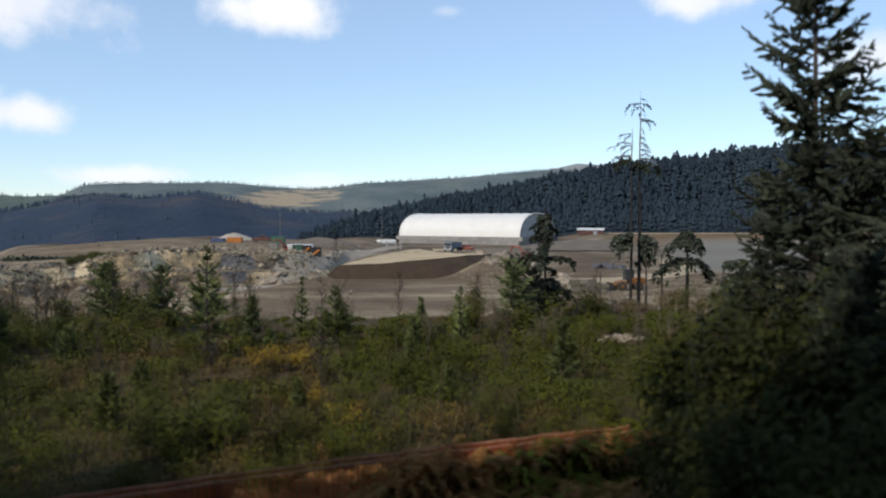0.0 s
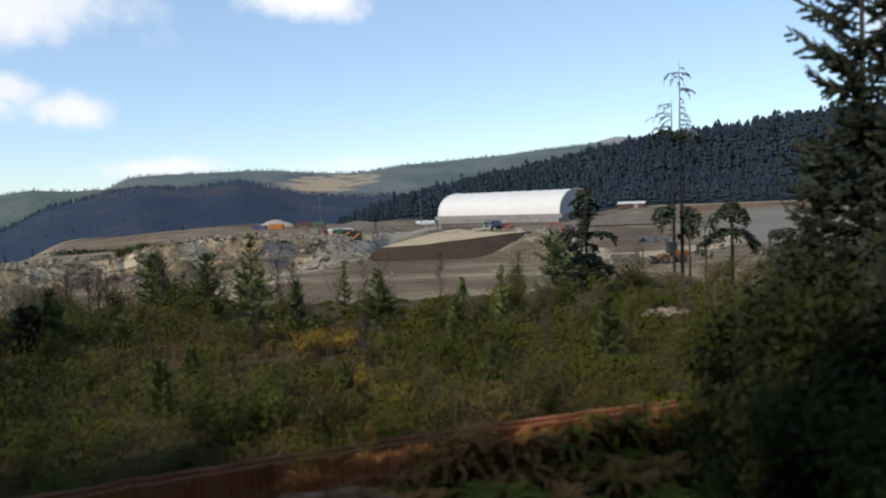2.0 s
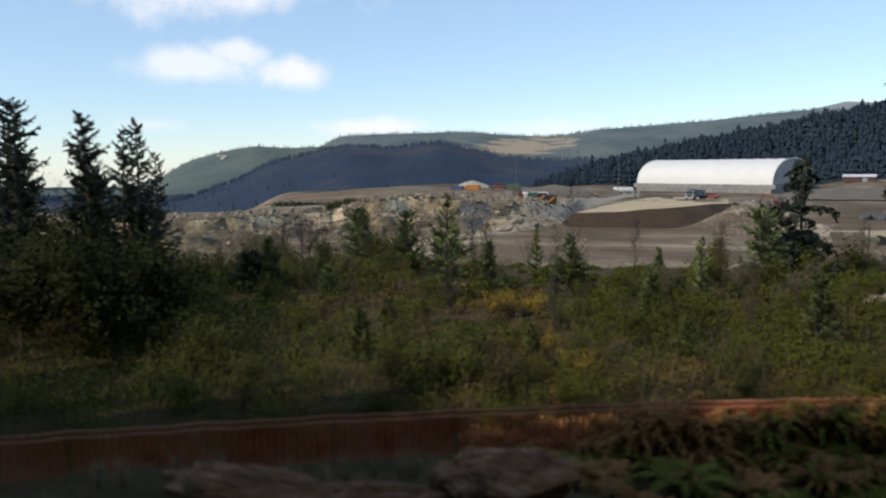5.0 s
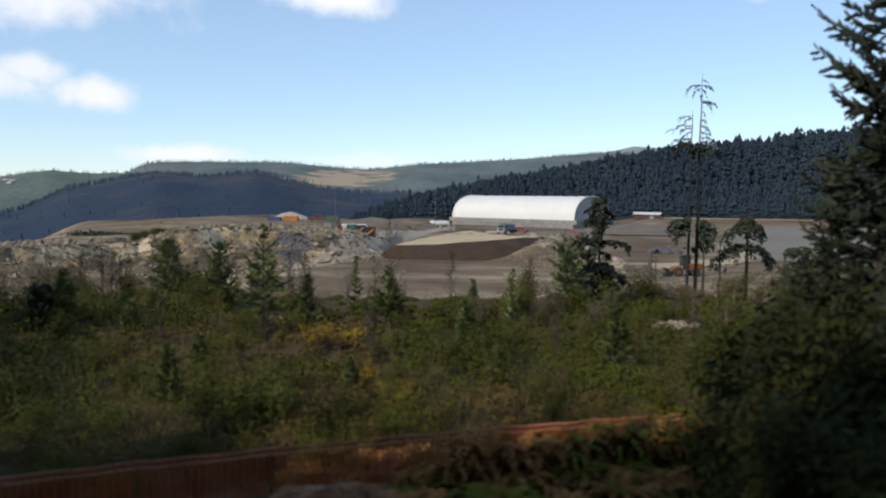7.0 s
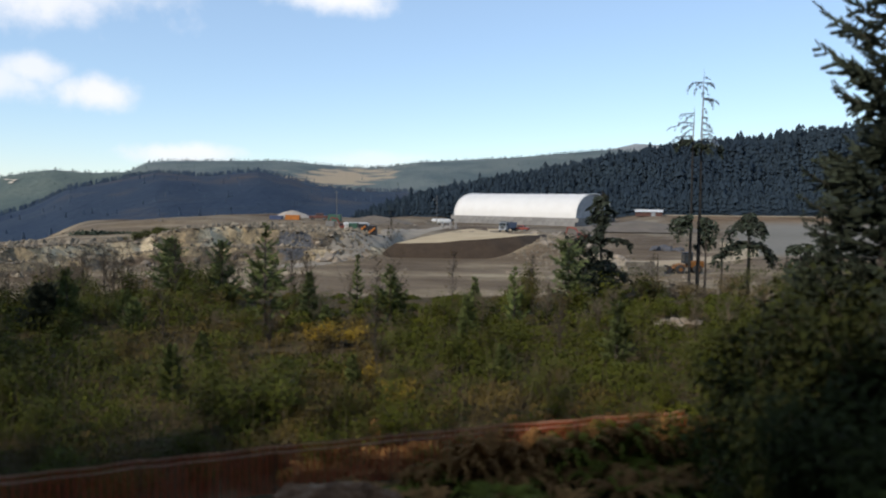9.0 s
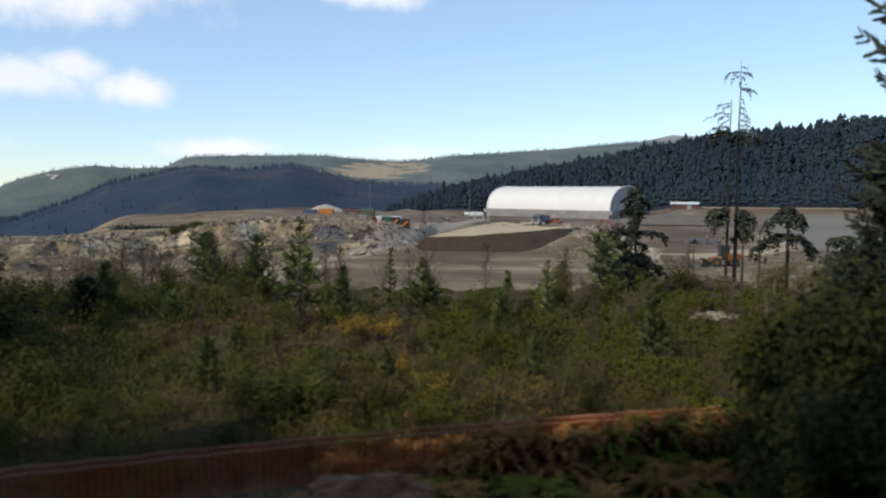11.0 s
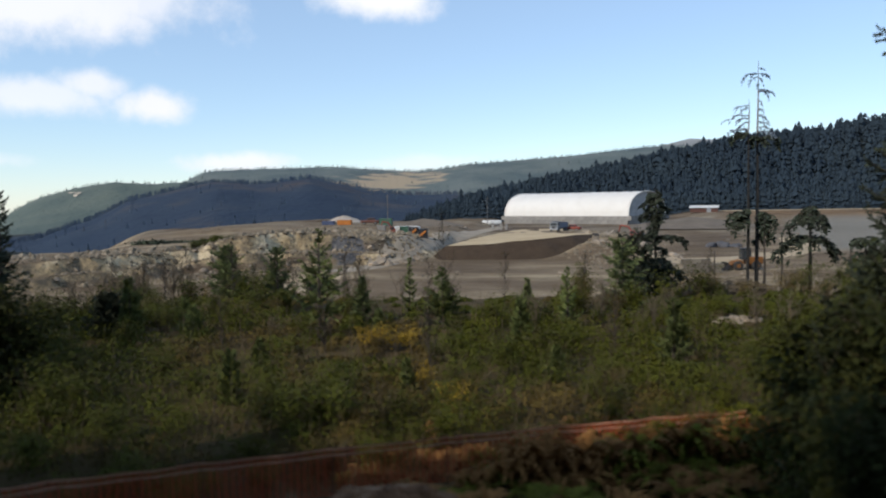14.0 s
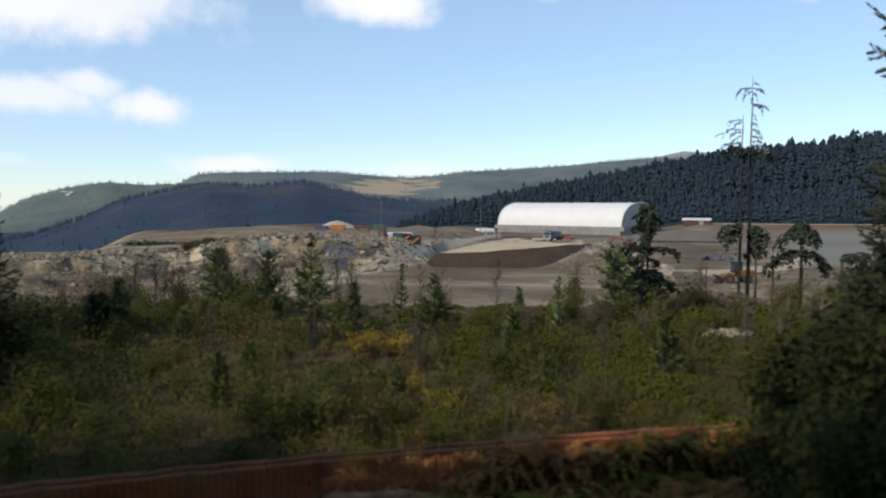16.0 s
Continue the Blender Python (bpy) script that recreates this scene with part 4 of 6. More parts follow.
def sapling(label, x, y, h, seed, leafy, mat):
    """A thin broadleaf sapling, nearly bare in autumn."""
    random.seed(seed)
    ob = thing("sapling", label, "tree", pose(x, y, ground_at(x, y) - 0.1))
    wood, leaves = Build(), Build()
    bend = random.uniform(-0.05, 0.05) * h
    stem = [Vector((bend * f * f, 0.3 * bend * f, h * f)) for f in np.linspace(0, 1, 7)]
    wood.tube(stem, [0.03, 0.025, 0.02, 0.016, 0.012, 0.008, 0.004], 5)
    for i in range(44):
        f = random.uniform(0.2, 0.98)
        p = stem[0].lerp(stem[-1], f)
        t = random.random() * 6.28
        l = h * 0.24 * (1.1 - f) + 0.2
        q = p + Vector((math.cos(t) * l * 0.6, math.sin(t) * l * 0.6, l * random.uniform(0.6, 1.0)))
        wood.tube([p, p.lerp(q, 0.5) + Vector((0, 0, -0.04 * l)), q], [0.018, 0.012, 0.005], 3, 0, False)
        for _ in range(leafy):
            c = p.lerp(q, random.uniform(0.3, 1.1)) + Vector((random.gauss(0, 0.08), random.gauss(0, 0.08), random.gauss(0, 0.08)))
            a = Vector((random.gauss(0, 1), random.gauss(0, 1), random.gauss(0, 1))).normalized() * 0.05
            e = a.cross(Vector((0.3, 0.5, 0.8))) * 0.8
            leaves.add([c - a, c + e, c + a, c - e], [(0, 1, 2, 3)])
    part("trunk", wood, BARK, ob)
    part("foliage", leaves, mat, ob)


sapling("thin bare sapling with a few pale leaves", -5.5, 40, 6.3, 1, 4, LEAF_D)
for i, (x, y, h) in enumerate([(-20.8, 47, 4.6), (-26, 55, 5.0), (-28.5, 56, 4.8), (-18.8, 50, 3.6), (-31.5, 58, 4.2), (-9.6, 31, 3.0), (2.8, 33, 3.2), (-4.4, 27, 3.6), (-13.8, 30, 3.0), (-33.5, 54, 4.4), (-30.0, 52, 3.8), (-27.2, 50, 4.2), (-24.4, 56, 4.4), (-22.0, 54, 3.6), (-19.8, 55, 4.4), (-14.6, 52, 3.6), (-12.6, 49, 3.4), (-35.5, 57, 4.0), (2.2, 50, 3.4), (-2.8, 47, 3.6), (11.0, 54, 3.4), (-7.2, 44, 3.4)]):
    sapling("thin grey sapling, almost leafless", x, y, h, 5 + i, 3, LEAF_B)


def bare_pole(label, x, y, h, r):
    b = Build()
    b.tube([(0, 0, -0.2), (0.02 * h, 0, h * 0.5), (0.01 * h, 0, h)], [r, r * 0.85, r * 0.6], 7)
    for k in range(5):
        t = random.random() * 6.28
        z = h * random.uniform(0.4, 0.95)
        b.tube([(0.015 * h, 0, z), (math.cos(t) * 0.4, math.sin(t) * 0.4, z + 0.1)], [0.02, 0.006], 4)
    ob = thing("dead_trunk", label, "tree", pose(x, y, ground_at(x, y)))
    part("trunk", b, BARK, ob)


for x, y, h, r in [(27.3, 65, 6.2, 0.2), (13.4, 64, 4.0, 0.07), (22.4, 60, 3.4, 0.06), (23.4, 60, 3.0, 0.06), (17.0, 63, 5.0, 0.1), (19.2, 66, 5.4, 0.09)]:
    bare_pole("bare broken trunk in the scrub", x, y, h, r)


def shrub_mesh(kind, seed):
    """Stems and a loose crown of small leaves."""
    random.seed(seed)
    wood, leaves = Build(), Build()
    tall, wide, count, size = kind
    for s in range(9):
        t, r = random.random() * 6.28, random.uniform(0.1, 0.75) * wide
        h = tall * random.uniform(0.55, 1.1)
        end = Vector((math.cos(t) * r, math.sin(t) * r, h))
        mid = Vector((end.x * 0.35, end.y * 0.35, h * 0.55))
        wood.tube([(0, 0, -0.15), mid, end], [0.022, 0.014, 0.004], 3, 0, False)
        for k in range(5):
            f = random.uniform(0.35, 1.0)
            p = Vector((0, 0, 0)).lerp(mid, f * 2) if f < 0.5 else mid.lerp(end, f * 2 - 1)
            q = p + Vector((random.gauss(0, 0.3), random.gauss(0, 0.3), random.uniform(0, 0.45))) * wide
            wood.tube([p, q], [0.008, 0.003], 3, 0, False)
            for _ in range(count // 45):
                c = p.lerp(q, random.uniform(0.1, 1.1)) + Vector((random.gauss(0, 0.13), random.gauss(0, 0.13), random.gauss(0, 0.12))) * wide
                c.z = max(c.z, 0.03)
                out = Vector((c.x, c.y, 0.8 * c.z)).normalized() + Vector((random.gauss(0, 0.45), random.gauss(0, 0.45), 0.4 + random.gauss(0, 0.45)))
                a = out.cross(Vector((random.gauss(0, 1), random.gauss(0, 1), random.gauss(0, 1)))).normalized()
                bb = a.cross(out).normalized()
                l = size * random.uniform(0.6, 1.3)
                leaves.add([c - a * l, c + bb * l * 0.45 + Vector((0, 0, 0.1 * l)), c + a * l, c - bb * l * 0.45 + Vector((0, 0, 0.1 * l))], [(0, 1, 2, 3)])
    return wood, leaves


def fern_mesh(seed, fronds=18, size=0.9):
    random.seed(seed)
    b = Build()
    for i in range(fronds):
        t = i * 2.4 + random.uniform(-0.3, 0.3)
        l = size * random.uniform(0.6, 1.15)
        out = Vector((math.cos(t), math.sin(t), 0))
        side = Vector((-out.y, out.x, 0))
        pts = [out * l * 0.75 * f + Vector((0, 0, l * (1.15 * f - 0.85 * f * f))) for f in np.linspace(0, 1, 11)]
        for k in range(1, 11):
            w = 0.30 * l * (1 - k / 11.5) * min(1, k / 2.5)
            d = (pts[k] - pts[k - 1])
            for s in (-1, 1):
                tip = pts[k] + side * s * w + d * 0.5 + Vector((0, 0, -0.12 * w))
                b.add([pts[k] - d * 0.42, tip, pts[k] + d * 0.42], [(0, 1, 2)])
        b.tube([pts[0], pts[5], pts[10]], [0.006, 0.004, 0.002], 3, 0, False)
    return b


protos = {}


def plant_proto(key, name, label, category, pieces):
    ob = thing(name, label, category, pose(0, 0, -200))
    for nm, b, mats in pieces:
        part(nm, b, mats, ob)
    protos[key] = ob
    return ob


TWIG = material("grey_brown_twig", [(0.3, (0.07, 0.056, 0.038)), (0.7, (0.15, 0.12, 0.085))], 4, 0.9)
for key, label, kind, mat, n in (("green", "leafy green shrub in the scrub", (1.5, 1.1, 900, 0.07), LEAF_G, 3), ("dark", "dark green dense shrub in the scrub", (1.7, 1.3, 1000, 0.075), LEAF_D, 4),
                                 ("yellow", "yellow autumn shrub in the scrub", (1.1, 1.1, 800, 0.07), LEAF_Y, 2), ("brown", "withered brown shrub in the scrub", (1.2, 1.1, 600, 0.055), LEAF_B, 3)):
    for i in range(n):
        wood, leaves = shrub_mesh(kind, 100 + i + 10 * len(protos))
        plant_proto((key, i), "shrub", label, "shrub", [("stem", wood, TWIG), ("foliage", leaves, mat)])
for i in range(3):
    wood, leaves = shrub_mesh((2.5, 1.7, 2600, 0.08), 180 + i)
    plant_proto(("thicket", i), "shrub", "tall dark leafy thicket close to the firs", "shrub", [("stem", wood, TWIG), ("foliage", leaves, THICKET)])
for i in range(2):
    plant_proto(("fern", i), "fern", "green bracken fern on the bank", "fern", [("foliage", fern_mesh(300 + i), FERN_G)])
    plant_proto(("russet", i), "fern", "dried russet bracken fern on the bank", "fern", [("foliage", fern_mesh(310 + i), FERN_R)])
random.seed(77)


def plant(key, x, y, s, group):
    m = pose(x, y, ground_at(x, y) - 0.04, 0, 0, random.uniform(0, 360))
    o = copy_thing(protos[key], m)
    o.scale = (s, s, s * random.uniform(0.85, 1.15))
    tagged(o, group=group)
    return o


def fence_y(x):
    return 18.95 + 0.43 * x - 0.006 * (x + 3) ** 2


def species(x, y, pick):
    front = y < fence_y(x)
    if x > 0.26 * y + 1.5 and y < 45:
        return "dark" if pick > 0.15 else "green"
    if front:
        return "brown" if x < 4 else "dark"
    if y < fence_y(x) + 4 and x > -5:
        return "fern" if pick > 0.6 else "green" if pick > 0.3 else "russet"
    if y > 44:
        return "dark" if pick > 0.4 else "brown"
    if x < -0.16 * y:
        return "dark" if pick > 0.42 else "brown" if pick > 0.1 else "green"
    return "green" if pick > 0.74 else "dark" if pick > 0.25 else "brown" if pick > -0.2 else "yellow"


def clear_of(x, y):
    """Bare strips: the fence line and the rocky verge before it."""
    if y < fence_y(x):
        return x < 4 or y < 6.5 or abs(y - fence_y(x)) < 0.5 or (x < -1.5 and random.random() < 0.6)
    return y - fence_y(x) < 0.8 or math.hypot(x - 9.8, y - 41.5) < 2.2


count = 0
while count < 220:
    y = 7 + 38 * random.random() ** 1.1
    x = random.uniform(-0.8, 0.62) * y
    if clear_of(x, y):
        continue
    key = species(x, y, 0.35 + 0.3 * random.random() + 1.1 * float(value_noise(x, y, 8, 60)))
    n = {"green": 3, "dark": 4, "yellow": 2, "brown": 3, "fern": 2, "russet": 2}[key]
    plant((key, random.randrange(n)), x, y, random.uniform(0.55, 1.0), "scrub on the flat")
    count += 1
# small young firs standing in the scrub
for i, (h, spread, limbs) in enumerate([(2.2, 0.8, 44), (2.8, 0.9, 50), (1.8, 0.8, 40)]):
    trunk, crown = conifer_meshes(h, spread, limbs, seed=70 + i, up=0.5, even=0.2)
    ob = thing("fir_tree", "small green young fir in the scrub", "tree", pose(0, 0, -200))
    part("trunk", trunk, None, ob)
    part("crown", crown, [BARK, YOUNG], ob)
    protos[("fir", i)] = ob
random.seed(78)
count = 0
while count < 12:
    y = random.uniform(24, 37)
    x = random.uniform(-0.6, 0.42) * y
    if clear_of(x, y):
        continue
    plant(("fir", random.randrange(3)), x, y, random.uniform(0.7, 1.25), "young firs in the scrub")
    count += 1


def grass_tuft(x, y):
    b = Build()
    for _ in range(46):
        t, h = random.random() * 6.28, random.uniform(0.3, 0.75)
        q = Vector((math.cos(t), math.sin(t), 0))
        p = q * random.uniform(0, 0.12)
        w = Vector((-q.y, q.x, 0)) * 0.006
        m_ = p + q * 0.1 * h + Vector((0, 0, h * 0.65))
        e = p + q * random.uniform(0.15, 0.5) * h + Vector((0, 0, h))
        b.add([p - w, p + w, m_ + w * 0.7, m_ - w * 0.7], [(0, 1, 2, 3)])
        b.add([m_ - w * 0.7, m_ + w * 0.7, e], [(0, 1, 2)])
    thing("grass_tuft", "tuft of dry straw-coloured grass on the verge", "grass", pose(x, y, ground_at(x, y) - 0.03), "dry grass on the verge", data=b.mesh("grass_tuft", [STRAW]))


STRAW = material("dry_straw", [(0.3, (0.16, 0.12, 0.06)), (0.7, (0.32, 0.25, 0.15))], 3, 0.9, island=0.3)
for i in range(46):
    x = random.uniform(-12, 3)
    grass_tuft(x, random.uniform(11.8, 16.0) + 0.2 * x * (x < -6))
for x, y in [(1.0, 11.6), (1.3, 11.9), (0.7, 11.9), (-3.0, 14.6), (-2.4, 14.2)]:
    grass_tuft(x, y)
count = 0
while count < 190:
    x = random.uniform(-4.5, 8)
    y = random.uniform(8.5, 20)
    if y > fence_y(x) + 2.5 or (x < -1 and y < 14.5) or abs(y - fence_y(x)) < 0.35:
        continue
    pick = float(value_noise(x, y, 3.5, 62)) + 0.12 * (x - 1)
    plant(("fern" if pick > -0.3 + 0.5 * (abs(y - fence_y(x)) < 2.0) else "russet", random.randrange(2)), x, y, random.uniform(0.6, 1.1), "bracken on the bank")
    count += 1
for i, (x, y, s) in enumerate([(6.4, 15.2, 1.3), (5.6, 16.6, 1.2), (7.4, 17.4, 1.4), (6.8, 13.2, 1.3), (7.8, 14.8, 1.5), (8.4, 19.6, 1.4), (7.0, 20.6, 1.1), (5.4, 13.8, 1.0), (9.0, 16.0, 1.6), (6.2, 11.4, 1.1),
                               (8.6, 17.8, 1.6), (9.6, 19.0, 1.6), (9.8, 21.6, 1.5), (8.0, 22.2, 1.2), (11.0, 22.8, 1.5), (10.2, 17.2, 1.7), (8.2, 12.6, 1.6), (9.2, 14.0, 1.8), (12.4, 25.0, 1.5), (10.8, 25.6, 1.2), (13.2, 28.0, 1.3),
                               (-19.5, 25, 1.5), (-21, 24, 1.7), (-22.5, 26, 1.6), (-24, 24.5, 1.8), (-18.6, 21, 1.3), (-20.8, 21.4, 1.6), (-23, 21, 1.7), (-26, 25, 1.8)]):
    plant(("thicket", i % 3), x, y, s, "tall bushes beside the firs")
random.seed(79)
for i in range(46):
    x, y = random.uniform(-36, 10), random.uniform(41, 55)
    if -0.34 * y < x < 0.02 * y:
        continue
    plant((random.choice(("dark", "dark", "green", "brown")), random.randrange(3)), x, y, random.uniform(0.7, 1.5), "scrub on the flat")
for i in range(26):
    x, y = random.uniform(9, 26), random.uniform(50, 62)
    plant((random.choice(("dark", "brown", "brown")), random.randrange(3)), x, y, random.uniform(0.7, 1.4), "withered brush at the pit's edge")
for x, y, s in [(-7.6, 34, 1.0), (-6.6, 34.5, 0.9), (-8.5, 34.6, 0.8), (-3.2, 24.5, 0.7), (-4.6, 26.0, 0.8)]:
    plant(("yellow", 0), x, y, s, "scrub on the flat")


random.seed(80)
for i in range(110):
    x = random.uniform(-2.5, 8.0)
    y = fence_y(x) - (random.uniform(0.25, 0.9) if i % 2 else random.uniform(0.6, 3.0))
    frond = plant(("russet" if random.random() < (0.8 if i % 2 else 0.4) else "fern", random.randrange(2)), x, y, random.uniform(1.0, 1.5) * (0.6 if x < -1 else 1.0), "bracken on the bank")
    if i % 2:
        frond.scale.z *= random.uniform(1.3, 2.3)


def twiggy_bush(seed):
    """A leafless bush: stems that fork twice into fine twigs."""
    random.seed(seed)
    b = Build()
    for s in range(6):
        t, lean = random.random() * 6.28, random.uniform(0.05, 0.45)
        top = Vector((math.cos(t) * lean, math.sin(t) * lean, 1)) * random.uniform(0.7, 1.0)
        b.tube([(0, 0, -0.05), top * 0.5 + Vector((0.03, 0, 0.03)), top], [0.012, 0.008, 0.003], 3, 0, False)
        for k in range(7):
            p = top * random.uniform(0.3, 0.95)
            q = p + Vector((random.gauss(0, 0.13), random.gauss(0, 0.13), random.uniform(0.08, 0.3)))
            b.tube([p, q], [0.006, 0.003], 3, 0, False)
            for _ in range(2):
                e = p.lerp(q, random.uniform(0.3, 0.9))
                b.tube([e, e + Vector((random.gauss(0, 0.07), random.gauss(0, 0.07), random.uniform(0.04, 0.14)))], [0.004, 0.002], 3, 0, False)
    return b


for i in range(3):
    plant_proto(("twig", i), "bare_bush", "leafless grey-brown twiggy bush in the scrub", "shrub", [("stem", twiggy_bush(330 + i), TWIG)])
random.seed(81)
for i in range(40):
    x, y = random.uniform(-40, -15), random.uniform(47, 60)
    if i > 24:
        x, y = random.uniform(-14, 12), random.uniform(36, 52)
    plant(("twig", i % 3), x, y, random.uniform(2.0, 4.0) * (1 if i <= 24 else 0.6), "bare bushes at the pit's edge")


for i in range(34):
    x, y = random.uniform(-46, -17), random.uniform(52, 64)
    plant((random.choice(("brown", "brown", "dark", "green")), random.randrange(3)), x, y, random.uniform(1.0, 1.7), "scrub on the flat")


def brush_heap(x, y):
    b = Build()
    for _ in range(420):
        px, py = random.gauss(0, 1.7), random.gauss(0, 1.0)
        z = max(0.05, 1.5 * math.exp(-(px / 2.2) ** 2 - (py / 1.4) ** 2) * random.random() ** 0.5)
        t, l = random.random() * 6.28, random.uniform(0.3, 0.9)
        d = Vector((math.cos(t) * l, math.sin(t) * l, random.uniform(-0.3, 0.4) * l))
        b.tube([Vector((px, py, z)) - d, Vector((px, py, z + 0.06)), Vector((px, py, z)) + d], [0.03, 0.025, 0.012], 3, 0, False)
    thing("brush_heap", "heap of cut grey-brown brush at the pit's edge", "brush", pose(x, y, ground_at(x, y)), kind="stuff", data=b.mesh("brush_heap", [TWIG]))


brush_heap(11.4, 57.5)
brush_heap(14.2, 59.0)


def undergrowth():
    """Low growth between the shrubs: small leaves in loose clumps, one mesh for each kind."""
    rng = np.random.default_rng(5)
    mats = {"green": LEAF_G, "dark": LEAF_D, "yellow": LEAF_Y, "brown": LEAF_B, "fern": FERN_G, "russet": FERN_R}
    leaves = {k: [] for k in mats}
    n = 0
    while n < 1900:
        y = 7 + 52 * rng.random() ** 1.1
        x = (rng.random() * 2.05 - 1.25) * y
        if clear_of(x, y) or rng.random() < 0.9 * float(smooth(y, 48, 60)):
            continue
        key = species(x, y, 0.35 + 0.3 * rng.random() + 1.1 * float(value_noise(x, y, 8, 60)))
        mass = float(value_noise(x, y, 5, 61))
        tall = rng.uniform(0.5, 1.3) * (1.2 if key in ("dark", "green") else 0.75) * (0.9 + 0.7 * mass)
        tall *= 0.6 if y < fence_y(x) + 3 else 1.0 - (0.75 if -0.34 * y < x < 0.0 else 0.5) * float(smooth(y, 32, 50))
        wide = tall * rng.uniform(0.5, 0.9) + 0.2
        if y < fence_y(x) and x < 5:
            continue
        m = 180 if y > 17 else 320
        c = np.stack([rng.normal(0, wide * 0.55, m), rng.normal(0, wide * 0.55, m), tall * rng.random(m) ** 0.6], 1)
        c[:, 2] *= np.clip(1.15 - (np.hypot(c[:, 0], c[:, 1]) / (1.5 * wide)) ** 2, 0.12, 1)
        out = c * [1, 1, 0.5] / (wide + 0.1) + rng.normal(0, 0.4, (m, 3)) + [0, 0, 0.5]
        c += [x, y, ground_at(x, y) + 0.02]
        a = np.cross(out, rng.normal(size=(m, 3)))
        a /= np.linalg.norm(a, axis=1)[:, None]
        e = np.cross(a, out)
        e /= np.linalg.norm(e, axis=1)[:, None]
        l = (rng.uniform(0.012, 0.035, m) + 0.0014 * y)[:, None]
        up = np.array([0, 0, 0.12]) * l
        leaves[key].append(np.stack([c - a * l, c + e * l * 0.5 + up, c + a * l, c - e * l * 0.5 + up], 1))
        n += 1
    for key, parts_ in leaves.items():
        if not parts_:
            continue
        v = np.concatenate(parts_).reshape(-1, 3)
        ob = new("undergrowth", mesh_of("undergrowth", v, np.arange(len(v)).reshape(-1, 4), [mats[key]]))
        tagged(ob, {"green": "green", "dark": "dark green", "yellow": "yellow", "brown": "withered brown", "fern": "bracken green", "russet": "russet dry bracken"}[key] + " low undergrowth covering the ground", "undergrowth", kind="stuff")

    # dark bushes in the hollow on the rock shelf
    v = []
    for _ in range(130):
        f = rng.random()
        x, y = -89 + 22 * f + rng.normal(0, 2.5), 158 + 9 * f + rng.normal(0, 3)
        m = 120
        c = rng.normal(0, 1, (m, 3)) * [1.0, 1.0, 0.25] + [x, y, ground_at(x, y) + 0.35]
        a = rng.normal(size=(m, 3)) * 0.1
        e = np.cross(a, rng.normal(size=(m, 3)))
        v.append(np.stack([c - a, c + e, c + a, c - e], 1))
    v = np.concatenate(v).reshape(-1, 3)
    ob = new("undergrowth", mesh_of("undergrowth", v, np.arange(len(v)).reshape(-1, 4), [NEEDLE]))
    tagged(ob, "dark low bushes in the hollow of the rock shelf", "undergrowth", kind="stuff")
    # dry upright stalks standing in it
    v = []
    for _ in range(5200):
        y = 10 + 46 * rng.random() ** 1.2
        x = (rng.random() * 2.05 - 1.25) * y
        if clear_of(x, y):
            continue
        h, z, t = rng.uniform(0.5, 1.7) * (0.6 if y > 42 else 1.0), ground_at(x, y), rng.uniform(0, 3.14)
        dx, dy, w = rng.normal(0, 0.15), rng.normal(0, 0.15), 0.007 + 0.00018 * y
        v += [(x - w * math.cos(t), y - w * math.sin(t), z), (x + w * math.cos(t), y + w * math.sin(t), z), (x + dx + 0.3 * w, y + dy, z + h), (x + dx - 0.3 * w, y + dy, z + h)]
    ob = new("dry_stalks", mesh_of("dry_stalks", v, np.arange(len(v)).reshape(-1, 4), [TWIG]))
    tagged(ob, "thin dry grey-brown stalks standing in the scrub", "undergrowth", kind="stuff")


undergrowth()

# ---- orange net fence ----
def net_fence():
    ob = thing("net_fence", "sagging orange plastic safety net fence on thin posts", "fence")
    xs = [-15.5 + 2.6 * i for i in range(9)]
    for i, x in enumerate(xs):
        y = fence_y(x)
        z = 0.16
        b = Build()
        b.tube([(x, y, z - 0.3), (x + random.uniform(-0.05, 0.05), y, z + 1.08)], 0.014, 6)
        part("post", b, BARK, ob)
        if i == len(xs) - 1:
            break
        net = Build()
        x2 = xs[i + 1]

        def spot(f, g):
            px = x + (x2 - x) * f
            sag = 0.04 * math.sin(math.pi * f)
            return Vector((px, fence_y(px) + 0.03 * math.sin(9 * f + 4 * g), 0.16 + g * (1.1 - sag) + 0.008 * math.sin(14 * f + i)))
        for r in range(16):
            g = r / 15
            th = 0.017 if r in (0, 13, 15) else 0.011
            for k in range(10):
                a, c = spot(k / 10, g), spot((k + 1) / 10, g)
                up = Vector((0, 0, th))
                net.add([a - up, c - up, c + up, a + up], [(0, 1, 2, 3)], 1 if r in (13, 15) else 0)
        for k in range(18):
            f = k / 18
            for s in range(3):
                a, c = spot(f, s / 3), spot(f, (s + 1) / 3)
                w = Vector((0.010, 0.004, 0))
                net.add([a - w, a + w, c + w, c - w], [(0, 1, 2, 3)])
        part("net", net, [ORANGE_NET, NET_EDGE], ob)


net_fence()

